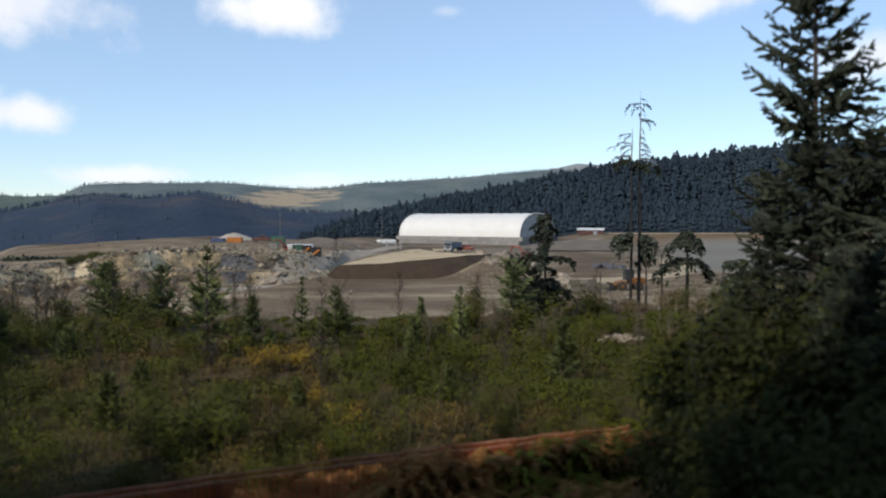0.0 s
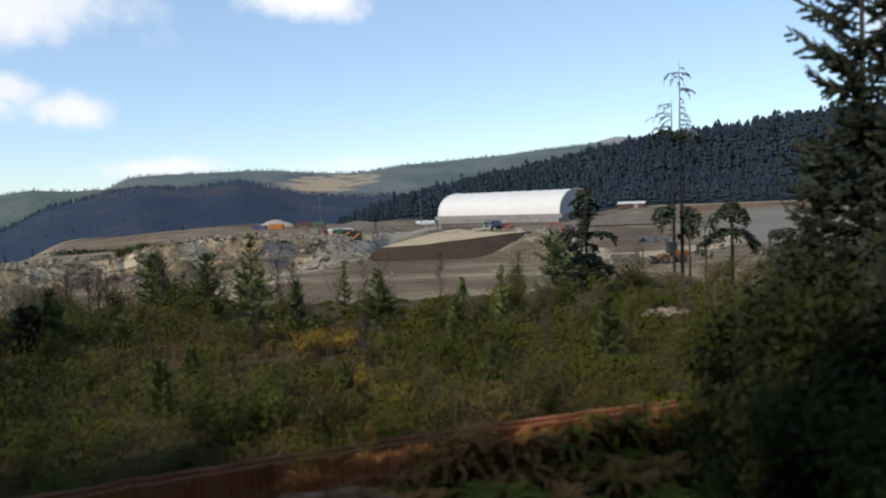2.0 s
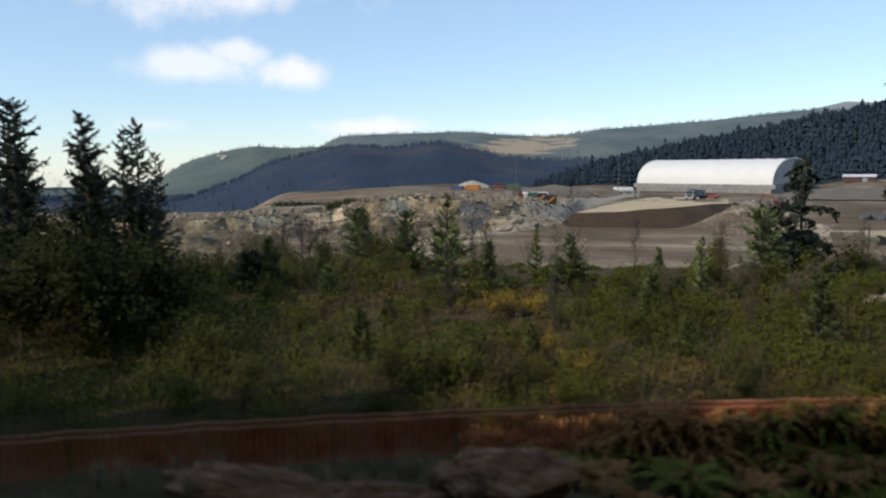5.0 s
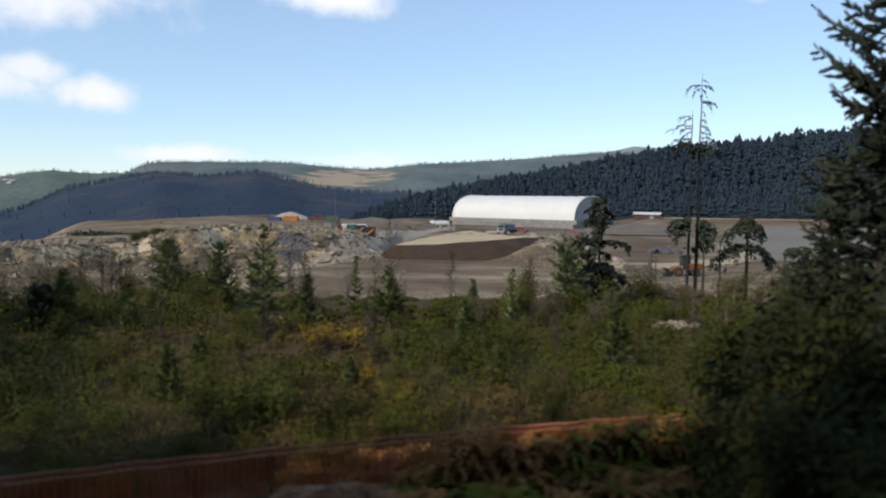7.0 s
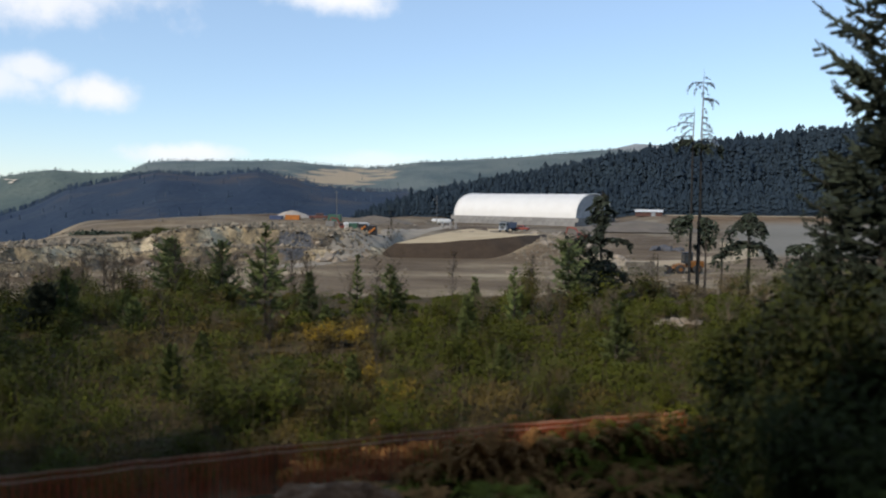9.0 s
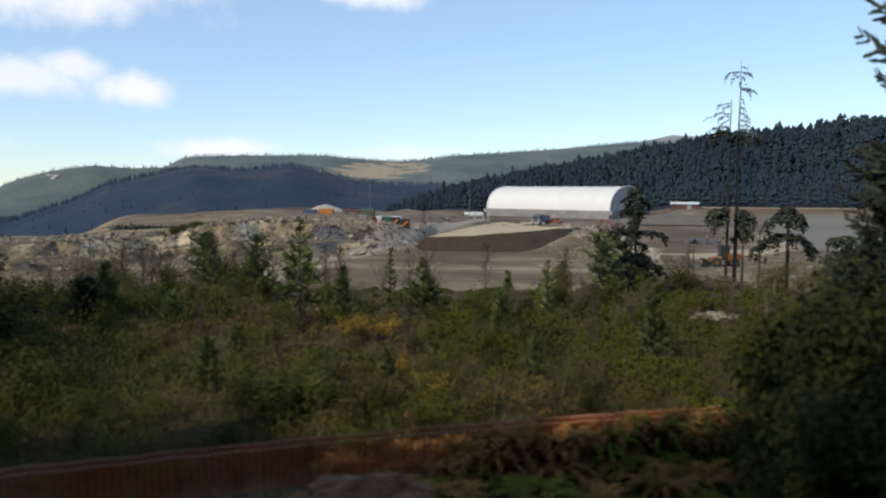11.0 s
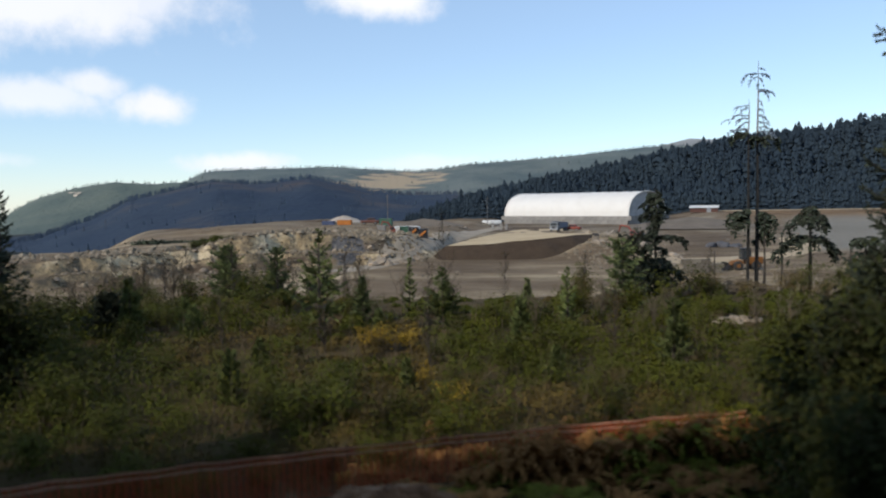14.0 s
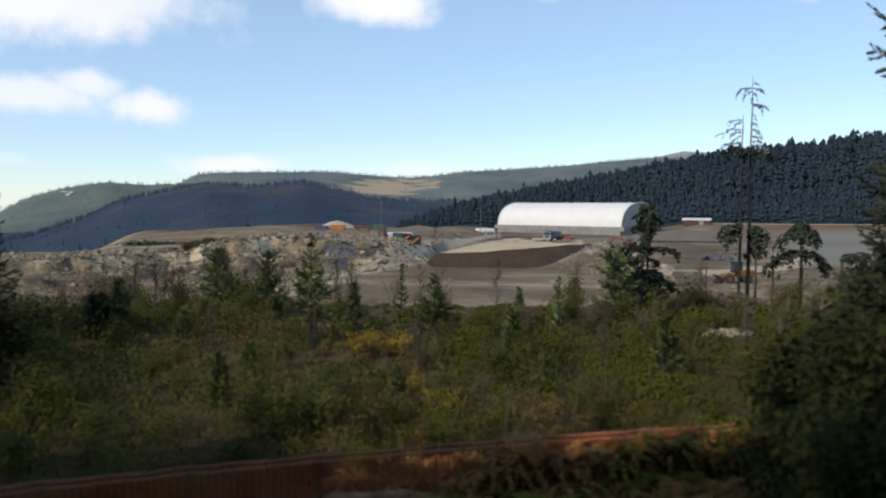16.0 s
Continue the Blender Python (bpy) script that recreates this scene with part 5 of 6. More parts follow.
# ---- rocks ----
def boulder_mesh(seed, r=1.0, flat=0.7):
    random.seed(seed)
    bm = bmesh.new()
    bmesh.ops.create_icosphere(bm, subdivisions=2, radius=r)
    cuts = [Vector((random.gauss(0, 1), random.gauss(0, 1), random.gauss(0, 1))).normalized() for _ in range(9)]
    for v in bm.verts:
        for c in cuts:
            d = v.co.dot(c) - 0.62 * r * random.uniform(0.97, 1.03)
            if d > 0:
                v.co -= c * d
        v.co += v.co.normalized() * 0.06 * r * noise.noise(v.co * 2.3 / r + Vector((seed, 0, 0)))
        v.co.z *= flat
    me = bpy.data.meshes.new("boulder")
    bm.to_mesh(me)
    bm.free()
    me.materials.append(ROCK)
    return me


rocks = [boulder_mesh(500 + i, 1.0, random.uniform(0.6, 0.95)) for i in range(7)]
random.seed(91)


def boulder(x, y, s, label, z=None, sink=0.4, group="loose rocks of the quarry"):
    ob = thing("boulder", label, "rock", None, group, data=random.choice(rocks))
    ob.matrix_world = pose(x, y, (ground_at(x, y) if z is None else z) + s * (0.45 - sink), random.uniform(-25, 25), random.uniform(-25, 25), random.uniform(0, 360)) @ Matrix.Diagonal((s * random.uniform(0.8, 1.3), s, s * random.uniform(0.8, 1.2), 1))
    return ob


for i in range(30):
    x = random.uniform(-76, -26)
    y = float(cliff_line(x)) + random.uniform(-7, 5)
    boulder(x, y, random.uniform(0.3, 0.8), "pale broken boulder at the foot of the rock face")
for i in range(70):
    y = random.uniform(128, 195)
    x = random.uniform(8, 24) - 0.10 * (y - 165)
    boulder(x, y, random.uniform(0.3, 1.3), "grey angular boulder on the talus bank")
for i in range(24):
    boulder(random.uniform(-35, 45), random.uniform(96, 132), random.uniform(0.2, 0.55), "small pale rock on the quarry floor")
for i in range(34):
    boulder(random.uniform(9, 22), random.uniform(58, 84), random.uniform(0.25, 0.6), "pale rubble at the edge of the scrub")
for x, y, s in [(10.2, 43.6, 0.6), (10.9, 43.8, 0.5), (9.6, 43.7, 0.45), (11.4, 43.4, 0.4), (10.4, 43.0, 0.35), (9.2, 43.2, 0.35)]:
    boulder(x, y, s, "pale rock in a heap among the scrub")
# outcrop on the verge before the fence


def outcrop_mesh(seed):
    bm = bmesh.new()
    bmesh.ops.create_icosphere(bm, subdivisions=5, radius=1.0)
    for v in bm.verts:
        p = v.co + Vector((seed * 7.3, 0, 0))
        step = abs(noise.noise(p * 1.3)) * 0.5 + noise.noise(p * 3.1) * 0.16 + abs(noise.noise(p * 7.0)) * 0.1 + noise.noise(p * 15.0) * 0.035
        v.co *= 0.85 + step
        v.co.z *= 0.7
    me = bpy.data.meshes.new("outcrop")
    bm.to_mesh(me)
    bm.free()
    me.materials.append(MOSSY)
    return me


verge = [outcrop_mesh(i) for i in range(3)]
for i, (x, y, s, wide, turn) in enumerate([(-3.2, 13.9, 1.0, 1.3, 10), (-8.0, 12.4, 0.75, 3.0, -8), (-5.6, 12.6, 0.7, 2.2, 15)]):
    ob = boulder(x, y, s, "brown mossy outcrop with dry grass on the verge", group="outcrops on the verge")
    ob.data = verge[i % 3]
    ob.matrix_world = pose(x, y, ground_at(x, y) + 0.02, 4, -3, turn) @ Matrix.Diagonal((s * wide, s, s * 0.72, 1))

# rubble too small to pick apart
b = Build()
for i in range(2200):
    if i % 3:
        x = random.uniform(-95, -24)
        y = float(cliff_line(x)) + random.gauss(-3, 6)
    elif i % 4 == 0:
        x, y = random.uniform(-100, -30), random.uniform(135, 215)
    elif i % 2:
        y = random.uniform(122, 200)
        x = random.uniform(4, 28) - 0.10 * (y - 165)
    else:
        x, y = random.uniform(-60, 60), random.uniform(62, 100)
    s = random.uniform(0.08, 0.32)
    z = ground_at(x, y)
    q = [Vector((random.gauss(0, 1), random.gauss(0, 1), random.gauss(0, 1))).normalized() * s for _ in range(1)]
    o = Vector((x, y, z + 0.2 * s))
    p = [o + Vector(v) * s * random.uniform(0.7, 1.3) for v in ((1, 0.2, 0), (-0.2, 1, 0.1), (-1, -0.1, 0), (0.1, -1, 0), (0.1, 0.1, 0.9), (0, 0, -0.7))]
    b.add(p, [(0, 1, 4), (1, 2, 4), (2, 3, 4), (3, 0, 4), (1, 0, 5), (2, 1, 5), (3, 2, 5), (0, 3, 5)])
for i in range(1500):
    if i % 3:
        y = random.uniform(136, 205)
        x = 11 - 0.05 * (y - 165) + random.gauss(0, 5.5)
    elif i % 2:
        x, y = random.gauss(20, 9), random.uniform(66, 92)
    else:
        x = random.uniform(-80, -26)
        y = float(cliff_line(x)) + random.gauss(6, 7)
    s = random.uniform(0.12, 0.4) if i % 9 else random.uniform(0.4, 0.8)
    o = Vector((x, y, ground_at(x, y) + 0.15 * s))
    p = [o + Vector(v) * s * random.uniform(0.6, 1.35) for v in ((1, 0.2, 0), (-0.2, 1, 0.1), (-1, -0.1, 0), (0.1, -1, 0), (0.3, 0.2, 0.8), (0, 0, -0.7), (-0.35, -0.2, 0.7))]
    b.add(p, [(0, 1, 4), (1, 2, 6), (1, 6, 4), (2, 3, 6), (3, 4, 6), (3, 0, 4), (1, 0, 5), (2, 1, 5), (3, 2, 5), (0, 3, 5)])
for i in range(2200):
    x = random.uniform(-92, -27)
    y = float(cliff_line(x)) + (random.gauss(0, 4) if i % 2 else random.uniform(0, 30))
    if float(value_noise(x, y, 9, 19, 2)) < 0.05:
        continue
    s = random.uniform(0.15, 0.4) if i % 8 else random.uniform(0.4, 0.9)
    o = Vector((x, y, ground_at(x, y) + 0.1 * s))
    t = random.random() * 6.28
    turn = Matrix.Rotation(t, 3, "Z")
    p = [o + turn @ (Vector(v) * s * random.uniform(0.6, 1.35)) for v in ((1, 0.2, 0), (-0.2, 1, 0.1), (-1, -0.1, 0), (0.1, -1, 0), (0.3, 0.2, 0.8), (0, 0, -0.7), (-0.35, -0.2, 0.7))]
    b.add(p, [(0, 1, 4), (1, 2, 6), (1, 6, 4), (2, 3, 6), (3, 4, 6), (3, 0, 4), (1, 0, 5), (2, 1, 5), (3, 2, 5), (0, 3, 5)])
tagged(new("rubble", b.mesh("rubble", [ROCK_BITS])), "scattered pale rubble below the rock face", "rubble", kind="stuff")

# ---- machines and yard things ----
def machine_paint(name, c, rough=0.5):
    d = tuple(v * 0.65 for v in c)
    return material(name, [(0.35, d), (0.6, c)], 1.4, rough, vary=0.05)


ORANGE, RED, YELLOW = machine_paint("orange_paint", (0.42, 0.15, 0.03)), machine_paint("red_orange_paint", (0.24, 0.055, 0.038)), machine_paint("yellow_paint", (0.19, 0.08, 0.02))
WHITE, BLACK, GREY = machine_paint("white_paint", (0.6, 0.6, 0.58)), machine_paint("black_steel", (0.03, 0.03, 0.033)), machine_paint("grey_steel", (0.26, 0.28, 0.30))
GREEN, BLUE, DKRED = machine_paint("dark_green_paint", (0.05, 0.12, 0.08)), machine_paint("blue_sheet", (0.06, 0.08, 0.15)), machine_paint("dull_red_paint", (0.13, 0.052, 0.038))
STEEL_BLUE = machine_paint("blue_grey_paint", (0.16, 0.19, 0.25))
TYRE = material("tyre_rubber", [(0.3, (0.02, 0.02, 0.02)), (0.7, (0.05, 0.047, 0.044))], 4, 0.9)
GLASS = material("dark_window_glass", [(0.3, (0.02, 0.025, 0.03)), (0.7, (0.04, 0.05, 0.055))], 0.6, 0.08, spec=0.6)
SHED_WALL = material("red_brown_boards", [(0.3, (0.065, 0.034, 0.029)), (0.7, (0.11, 0.055, 0.044))], 0.8, 0.85, stretch=(4, 1, 1))
HEAP = material("pale_crushed_stone", [(0.3, (0.26, 0.22, 0.18)), (0.7, (0.40, 0.35, 0.29))], 0.5, 0.95, bump=0.5, bump_scale=4)
DARK_HEAP = material("dark_wet_stone", [(0.3, (0.05, 0.052, 0.06)), (0.7, (0.12, 0.12, 0.13))], 0.5, 0.9, bump=0.5, bump_scale=3)


STAINED = material("stained_concrete", [(0.3, (0.10, 0.088, 0.07)), (0.7, (0.18, 0.16, 0.13))], 1.2, 0.95, bump=0.3, vary=0.2)


def single(fn, *a, **k):
    b = Build()
    fn(b, *a, **k)
    return b


def boxpart(name, parent, mat, c, size, rot=None, bevel=0.04, taper=1.0, label=""):
    b = Build()
    b.box((0, 0, 0), size, None, bevel=min(bevel, min(size) * 0.3), taper=taper)
    ob = part(name, b, mat, parent, label)
    ob.matrix_local = Matrix.Translation(c) @ (rot if rot is not None else Matrix.Identity(4))
    return ob


def wheel(parent, c, r, w, axis=(0, 1, 0), rim=None):
    b = Build()
    b.disc_wheel((0, 0, 0), r, w, axis)
    t = part("wheel", b, TYRE, parent)
    t.matrix_local = Matrix.Translation(c)
    b = Build()
    b.disc_wheel((0, 0, 0), r * 0.5, w * 1.06, axis, sides=10)
    part("rim", b, rim or GREY, t)
    return t


def excavator(label, x, y, turn, paint, scale=1.0, reach=(50, -75), z=None):
    ob = thing("excavator", label, "excavator", pose(x, y, ground_at(x, y) if z is None else z, 0, 0, turn))
    for sy in (-1.15, 1.15):
        b = Build()
        prof = [(-1.9, 0.25), (-1.6, 0.02), (1.6, 0.02), (1.9, 0.25), (1.9, 0.6), (1.6, 0.82), (-1.6, 0.82), (-1.9, 0.6)]
        v = [(px, sy - 0.27, pz) for px, pz in prof] + [(px, sy + 0.27, pz) for px, pz in prof]
        b.add(v, [tuple(range(7, -1, -1)), tuple(range(8, 16))] + [(i, (i + 1) % 8, 8 + (i + 1) % 8, 8 + i) for i in range(8)][::1])
        part("track", b, BLACK, ob)
    boxpart("undercarriage", ob, BLACK, (0, 0, 0.75), (1.8, 1.9, 0.5))
    boxpart("body", ob, paint, (-0.6, 0, 1.6), (2.9, 2.5, 1.2), bevel=0.12)
    boxpart("counterweight", ob, BLACK, (-2.15, 0, 1.55), (0.7, 2.4, 1.0), bevel=0.2)
    cab = boxpart("cab", ob, paint, (0.75, 0.75, 1.95), (1.5, 1.0, 1.8), taper=0.9, bevel=0.08)
    boxpart("window", cab, GLASS, (0.72, 0, 0.25), (0.1, 0.8, 1.0), bevel=0.02)
    boxpart("window", cab, GLASS, (0.05, 0.49, 0.3), (1.0, 0.06, 0.9), bevel=0.02)
    boxpart("window", cab, GLASS, (0.05, -0.49, 0.3), (1.0, 0.06, 0.9), bevel=0.02)
    a = radians(reach[0])
    p0, p1 = Vector((0.8, -0.3, 1.7)), Vector((0.8 + 2.4 * math.cos(a), -0.3, 1.7 + 2.9 * math.sin(a)))
    p2 = p1 + Vector((2.3 * math.cos(a * 0.25), 0, 2.0 * math.sin(a * 0.25)))
    part("boom", single(Build.tube, [p0, p1, p2], [0.22, 0.34, 0.22], 4), paint, ob)
    c = radians(reach[1])
    p3 = p2 + Vector((2.7 * math.cos(c), 0, 2.7 * math.sin(c)))
    part("stick", single(Build.tube, [p2, p3], [0.24, 0.15], 4), paint, ob)
    part("ram", single(Build.tube, [p0 + Vector((0.3, 0, 0.1)), p0.lerp(p1, 0.9) + Vector((0.3, 0, -0.2))], 0.07, 6), GREY, ob)
    b = Build()
    b.add([p3 + Vector(v) for v in ((0.1, -0.5, 0.1), (0.1, 0.5, 0.1), (-0.1, -0.5, -0.75), (-0.1, 0.5, -0.75), (-0.85, -0.5, -0.7), (-0.85, 0.5, -0.7), (-0.75, -0.5, 0.0), (-0.75, 0.5, 0.0))],
          [(0, 1, 3, 2), (2, 3, 5, 4), (4, 5, 7, 6), (0, 2, 4, 6), (1, 7, 5, 3)])
    part("bucket", b, BLACK, ob)
    ob.scale = (scale,) * 3
    return ob


def wheel_loader(label, x, y, turn, paint):
    ob = thing("wheel_loader", label, "loader", pose(x, y, ground_at(x, y), 0, 0, turn))
    boxpart("rear_body", ob, paint, (-1.5, 0, 1.55), (2.6, 1.9, 1.2), bevel=0.15)
    boxpart("front_frame", ob, paint, (1.0, 0, 1.1), (1.6, 1.2, 0.8), bevel=0.1)
    cab = boxpart("cab", ob, BLACK, (-0.2, 0, 2.55), (1.5, 1.5, 1.7), taper=0.88, bevel=0.06)
    for c, sz in (((0.75, 0, 0.1), (0.05, 1.15, 1.1)), ((-0.75, 0, 0.1), (0.05, 1.15, 1.1)), ((0, 0.73, 0.1), (1.1, 0.05, 1.1)), ((0, -0.73, 0.1), (1.1, 0.05, 1.1))):
        boxpart("window", cab, GLASS, c, sz, bevel=0.01)
    boxpart("roof", cab, BLACK, (0, 0, 0.9), (1.6, 1.6, 0.14))
    for wx in (-1.6, 1.3):
        for wy in (-1.05, 1.05):
            wheel(ob, (wx, wy, 0.75), 0.75, 0.6, rim=paint)
    for wy in (-0.5, 0.5):
        part("lift_arm", single(Build.tube, [(0.7, wy, 1.6), (1.9, wy, 1.3), (2.9, wy, 0.55)], [0.12, 0.16, 0.1], 4), paint, ob)
    b = Build()
    b.add([(2.8, -1.4, 0.9), (2.8, 1.4, 0.9), (2.75, -1.4, 0.15), (2.75, 1.4, 0.15), (3.9, -1.4, 0.05), (3.9, 1.4, 0.05), (3.0, -1.4, 1.3), (3.0, 1.4, 1.3)],
          [(0, 1, 3, 2), (2, 3, 5, 4), (0, 6, 7, 1), (0, 2, 4, 6), (1, 7, 5, 3)])
    part("bucket", b, BLACK, ob)
    return ob


def dump_truck(label, x, y, turn, paint, bedpaint, z=None):
    ob = thing("dump_truck", label, "truck", pose(x, y, ground_at(x, y) if z is None else z, 0, 0, turn))
    boxpart("chassis", ob, BLACK, (-0.8, 0, 0.85), (7.2, 1.0, 0.35))
    cab = boxpart("cab", ob, paint, (2.6, 0, 1.75), (1.7, 2.4, 1.9), taper=0.94, bevel=0.12)
    boxpart("windscreen", cab, GLASS, (0.84, 0, 0.4), (0.06, 1.9, 0.75), bevel=0.02)
    for sy in (-1.18, 1.18):
        boxpart("window", cab, GLASS, (0.1, sy, 0.4), (0.9, 0.05, 0.65), bevel=0.02)
    boxpart("grille", cab, BLACK, (0.87, 0, -0.45), (0.06, 1.2, 0.6), bevel=0.02)
    boxpart("bumper", ob, GREY, (3.5, 0, 0.75), (0.25, 2.4, 0.35))
    for sy in (-0.9, 0.9):
        boxpart("headlight", ob, WHITE, (3.62, sy, 0.9), (0.06, 0.3, 0.2), bevel=0.02)
    b = Build()
    b.add([(-4.3, -1.25, 1.1), (1.5, -1.25, 1.1), (1.5, 1.25, 1.1), (-4.3, 1.25, 1.1), (-4.6, -1.3, 2.6), (1.6, -1.3, 2.9), (1.6, 1.3, 2.9), (-4.6, 1.3, 2.6), (2.3, -1.25, 3.0), (2.3, 1.25, 3.0)],
          [(3, 2, 1, 0), (0, 1, 5, 4), (1, 2, 6, 5), (2, 3, 7, 6), (3, 0, 4, 7), (5, 6, 9, 8)])
    part("bed", b, bedpaint, ob)
    for wx in (2.6, -2.0, -3.4):
        for sy in (-1.05, 1.05):
            wheel(ob, (wx, sy, 0.52), 0.52, 0.35)
    return ob


def pickup(label, x, y, turn, paint, z=None):
    ob = thing("pickup_truck", label, "truck", pose(x, y, ground_at(x, y) if z is None else z, 0, 0, turn))
    boxpart("body", ob, paint, (0, 0, 0.8), (5.2, 1.85, 0.7), bevel=0.12)
    cab = boxpart("cab", ob, paint, (0.3, 0, 1.45), (2.2, 1.7, 0.75), taper=0.82, bevel=0.08)
    boxpart("window", cab, GLASS, (0, 0.8, 0.02), (1.7, 0.08, 0.45), bevel=0.02)
    boxpart("window", cab, GLASS, (0, -0.8, 0.02), (1.7, 0.08, 0.45), bevel=0.02)
    boxpart("windscreen", cab, GLASS, (1.0, 0, 0.02), (0.1, 1.35, 0.45), bevel=0.02)
    for wx in (1.6, -1.6):
        for sy in (-0.85, 0.85):
            wheel(ob, (wx, sy, 0.38), 0.38, 0.25)
    return ob


def container(label, x, y, turn, paint, size=(4.5, 2.4, 2.5), z=None, conveyor=False):
    ob = thing("steel_container", label, "container", pose(x, y, ground_at(x, y) if z is None else z, 0, 0, turn))
    b = Build()
    l, w, h = size
    n = 18
    for sy in (-1, 1):
        v = []
        for i in range(n + 1):
            px, off = -l / 2 + l * i / n, 0.05 * (i % 2)
            v += [(px, sy * (w / 2 - off), 0.15), (px, sy * (w / 2 - off), h)]
        b.add(v, [(2 * i, 2 * i + 2, 2 * i + 3, 2 * i + 1) for i in range(n)])
    b.box((0, 0, h - 0.03), (l, w, 0.06))
    b.box((0, 0, 0.1), (l, w, 0.2))
    part("body", b, paint, ob)
    for sx in (-1, 1):
        boxpart("end_panel", ob, paint, (sx * (l / 2 - 0.03), 0, h / 2), (0.06, w - 0.1, h - 0.1), bevel=0.01)
        for sy in (-1, 1):
            boxpart("corner_post", ob, paint, (sx * (l / 2 - 0.05), sy * (w / 2 - 0.05), h / 2 + 0.05), (0.14, 0.14, h), bevel=0.02)
    if conveyor:
        boxpart("brace", ob, ORANGE, (0, -w / 2 - 0.12, h * 0.52), (l * 0.95, 0.16, 0.42), pose(0, 0, 0, 0, -38, 0), label="orange diagonal brace")
    return ob


def storage_tank(label, x, y, turn, length, r, paint, z=None):
    ob = thing("storage_tank", label, "tank", pose(x, y, ground_at(x, y) if z is None else z, 0, 0, turn))
    h = length / 2
    part("shell", single(Build.tube, [(-h, 0, r + 0.4), (-h + 0.15, 0, r + 0.4), (-h + 0.5, 0, r + 0.4), (h - 0.5, 0, r + 0.4), (h - 0.15, 0, r + 0.4), (h, 0, r + 0.4)], [r * 0.45, r * 0.85, r, r, r * 0.85, r * 0.45], 16), paint, ob, smooth_faces=True)
    for sx in (-0.6, 0.6):
        boxpart("saddle", ob, GREY, (sx * h, 0, 0.3), (0.4, r * 1.6, 0.65))
    boxpart("hatch", ob, GREY, (0, 0, 2 * r + 0.45), (0.5, 0.5, 0.2))
    return ob


def cone_heap(name, label, x, y, r, h, mat, z=None, seed=0, long=1.0):
    b = Build()
    n, rings = 40, 12
    v = []
    for k in range(rings + 1):
        f = k / rings
        for i in range(n):
            t = 6.2832 * i / n
            rr = r * f * (1 + 0.16 * float(value_noise(3 * math.cos(t) + 9 * seed, 3 * math.sin(t), 1.2, 70)))
            px, py = rr * math.cos(t) * long, rr * math.sin(t)
            v.append((px, py, h * (1 - f ** 1.15) + 0.10 * h * float(value_noise(px + 50 * seed, py, r * 0.3, 71)) - 0.3 * f))
    b.add(v, [(k * n + i, k * n + n + i, k * n + n + (i + 1) % n, k * n + (i + 1) % n) for k in range(rings) for i in range(n)])
    thing(name, label, "heap", pose(x, y, ground_at(x, y) if z is None else z), data=b.mesh(name, [mat], True))


GREY_POLE = material("weathered_pole_wood", [(0.3, (0.08, 0.075, 0.07)), (0.7, (0.16, 0.15, 0.14))], 3, 0.9, stretch=(1, 1, 0.1))


def utility_pole(label, x, y, h, lamp=True):
    ob = thing("utility_pole", label, "pole", pose(x, y, ground_at(x, y)))
    part("pole", single(Build.tube, [(0, 0, -0.5), (0, 0, h)], [0.13, 0.085], 8), GREY_POLE, ob)
    boxpart("crossarm", ob, GREY_POLE, (0, 0, h - 0.6), (1.0, 0.09, 0.1))
    if lamp:
        part("lamp_arm", single(Build.tube, [(0, 0, h * 0.8), (-0.7, 0, h * 0.86), (-1.3, 0, h * 0.86)], 0.04, 5), GREY, ob)
        boxpart("lamp_head", ob, GREY, (-1.5, 0, h * 0.86), (0.6, 0.25, 0.12))
    return ob


# yard behind the mound
dump_truck("grey-white dump truck parked on the tan gravel", 2.6, 217, -112, GREY, STEEL_BLUE, z=-2.05)
pickup("dull red flatbed parked behind the dump truck", 6.6, 221, -20, RED, z=-2.05)
storage_tank("white horizontal tank on saddles beside the hangar", -23.0, 305, 6, 8.0, 1.1, WHITE)
for x, y in ((-14.6, 232), (-13.0, 231), (-17.5, 236)):
    o = thing("marker_block", "upright grey concrete post at the yard's edge", "post", pose(x, y, ground_at(x, y)))
    boxpart("block", o, CONCRETE, (0, 0, 1.0), (0.8, 0.8, 2.0), bevel=0.08)
utility_pole("weathered utility pole with a lamp in the yard", -24.6, 302, 11.0)
utility_pole("thin utility pole behind the machines", -41.2, 190, 8.5, False)


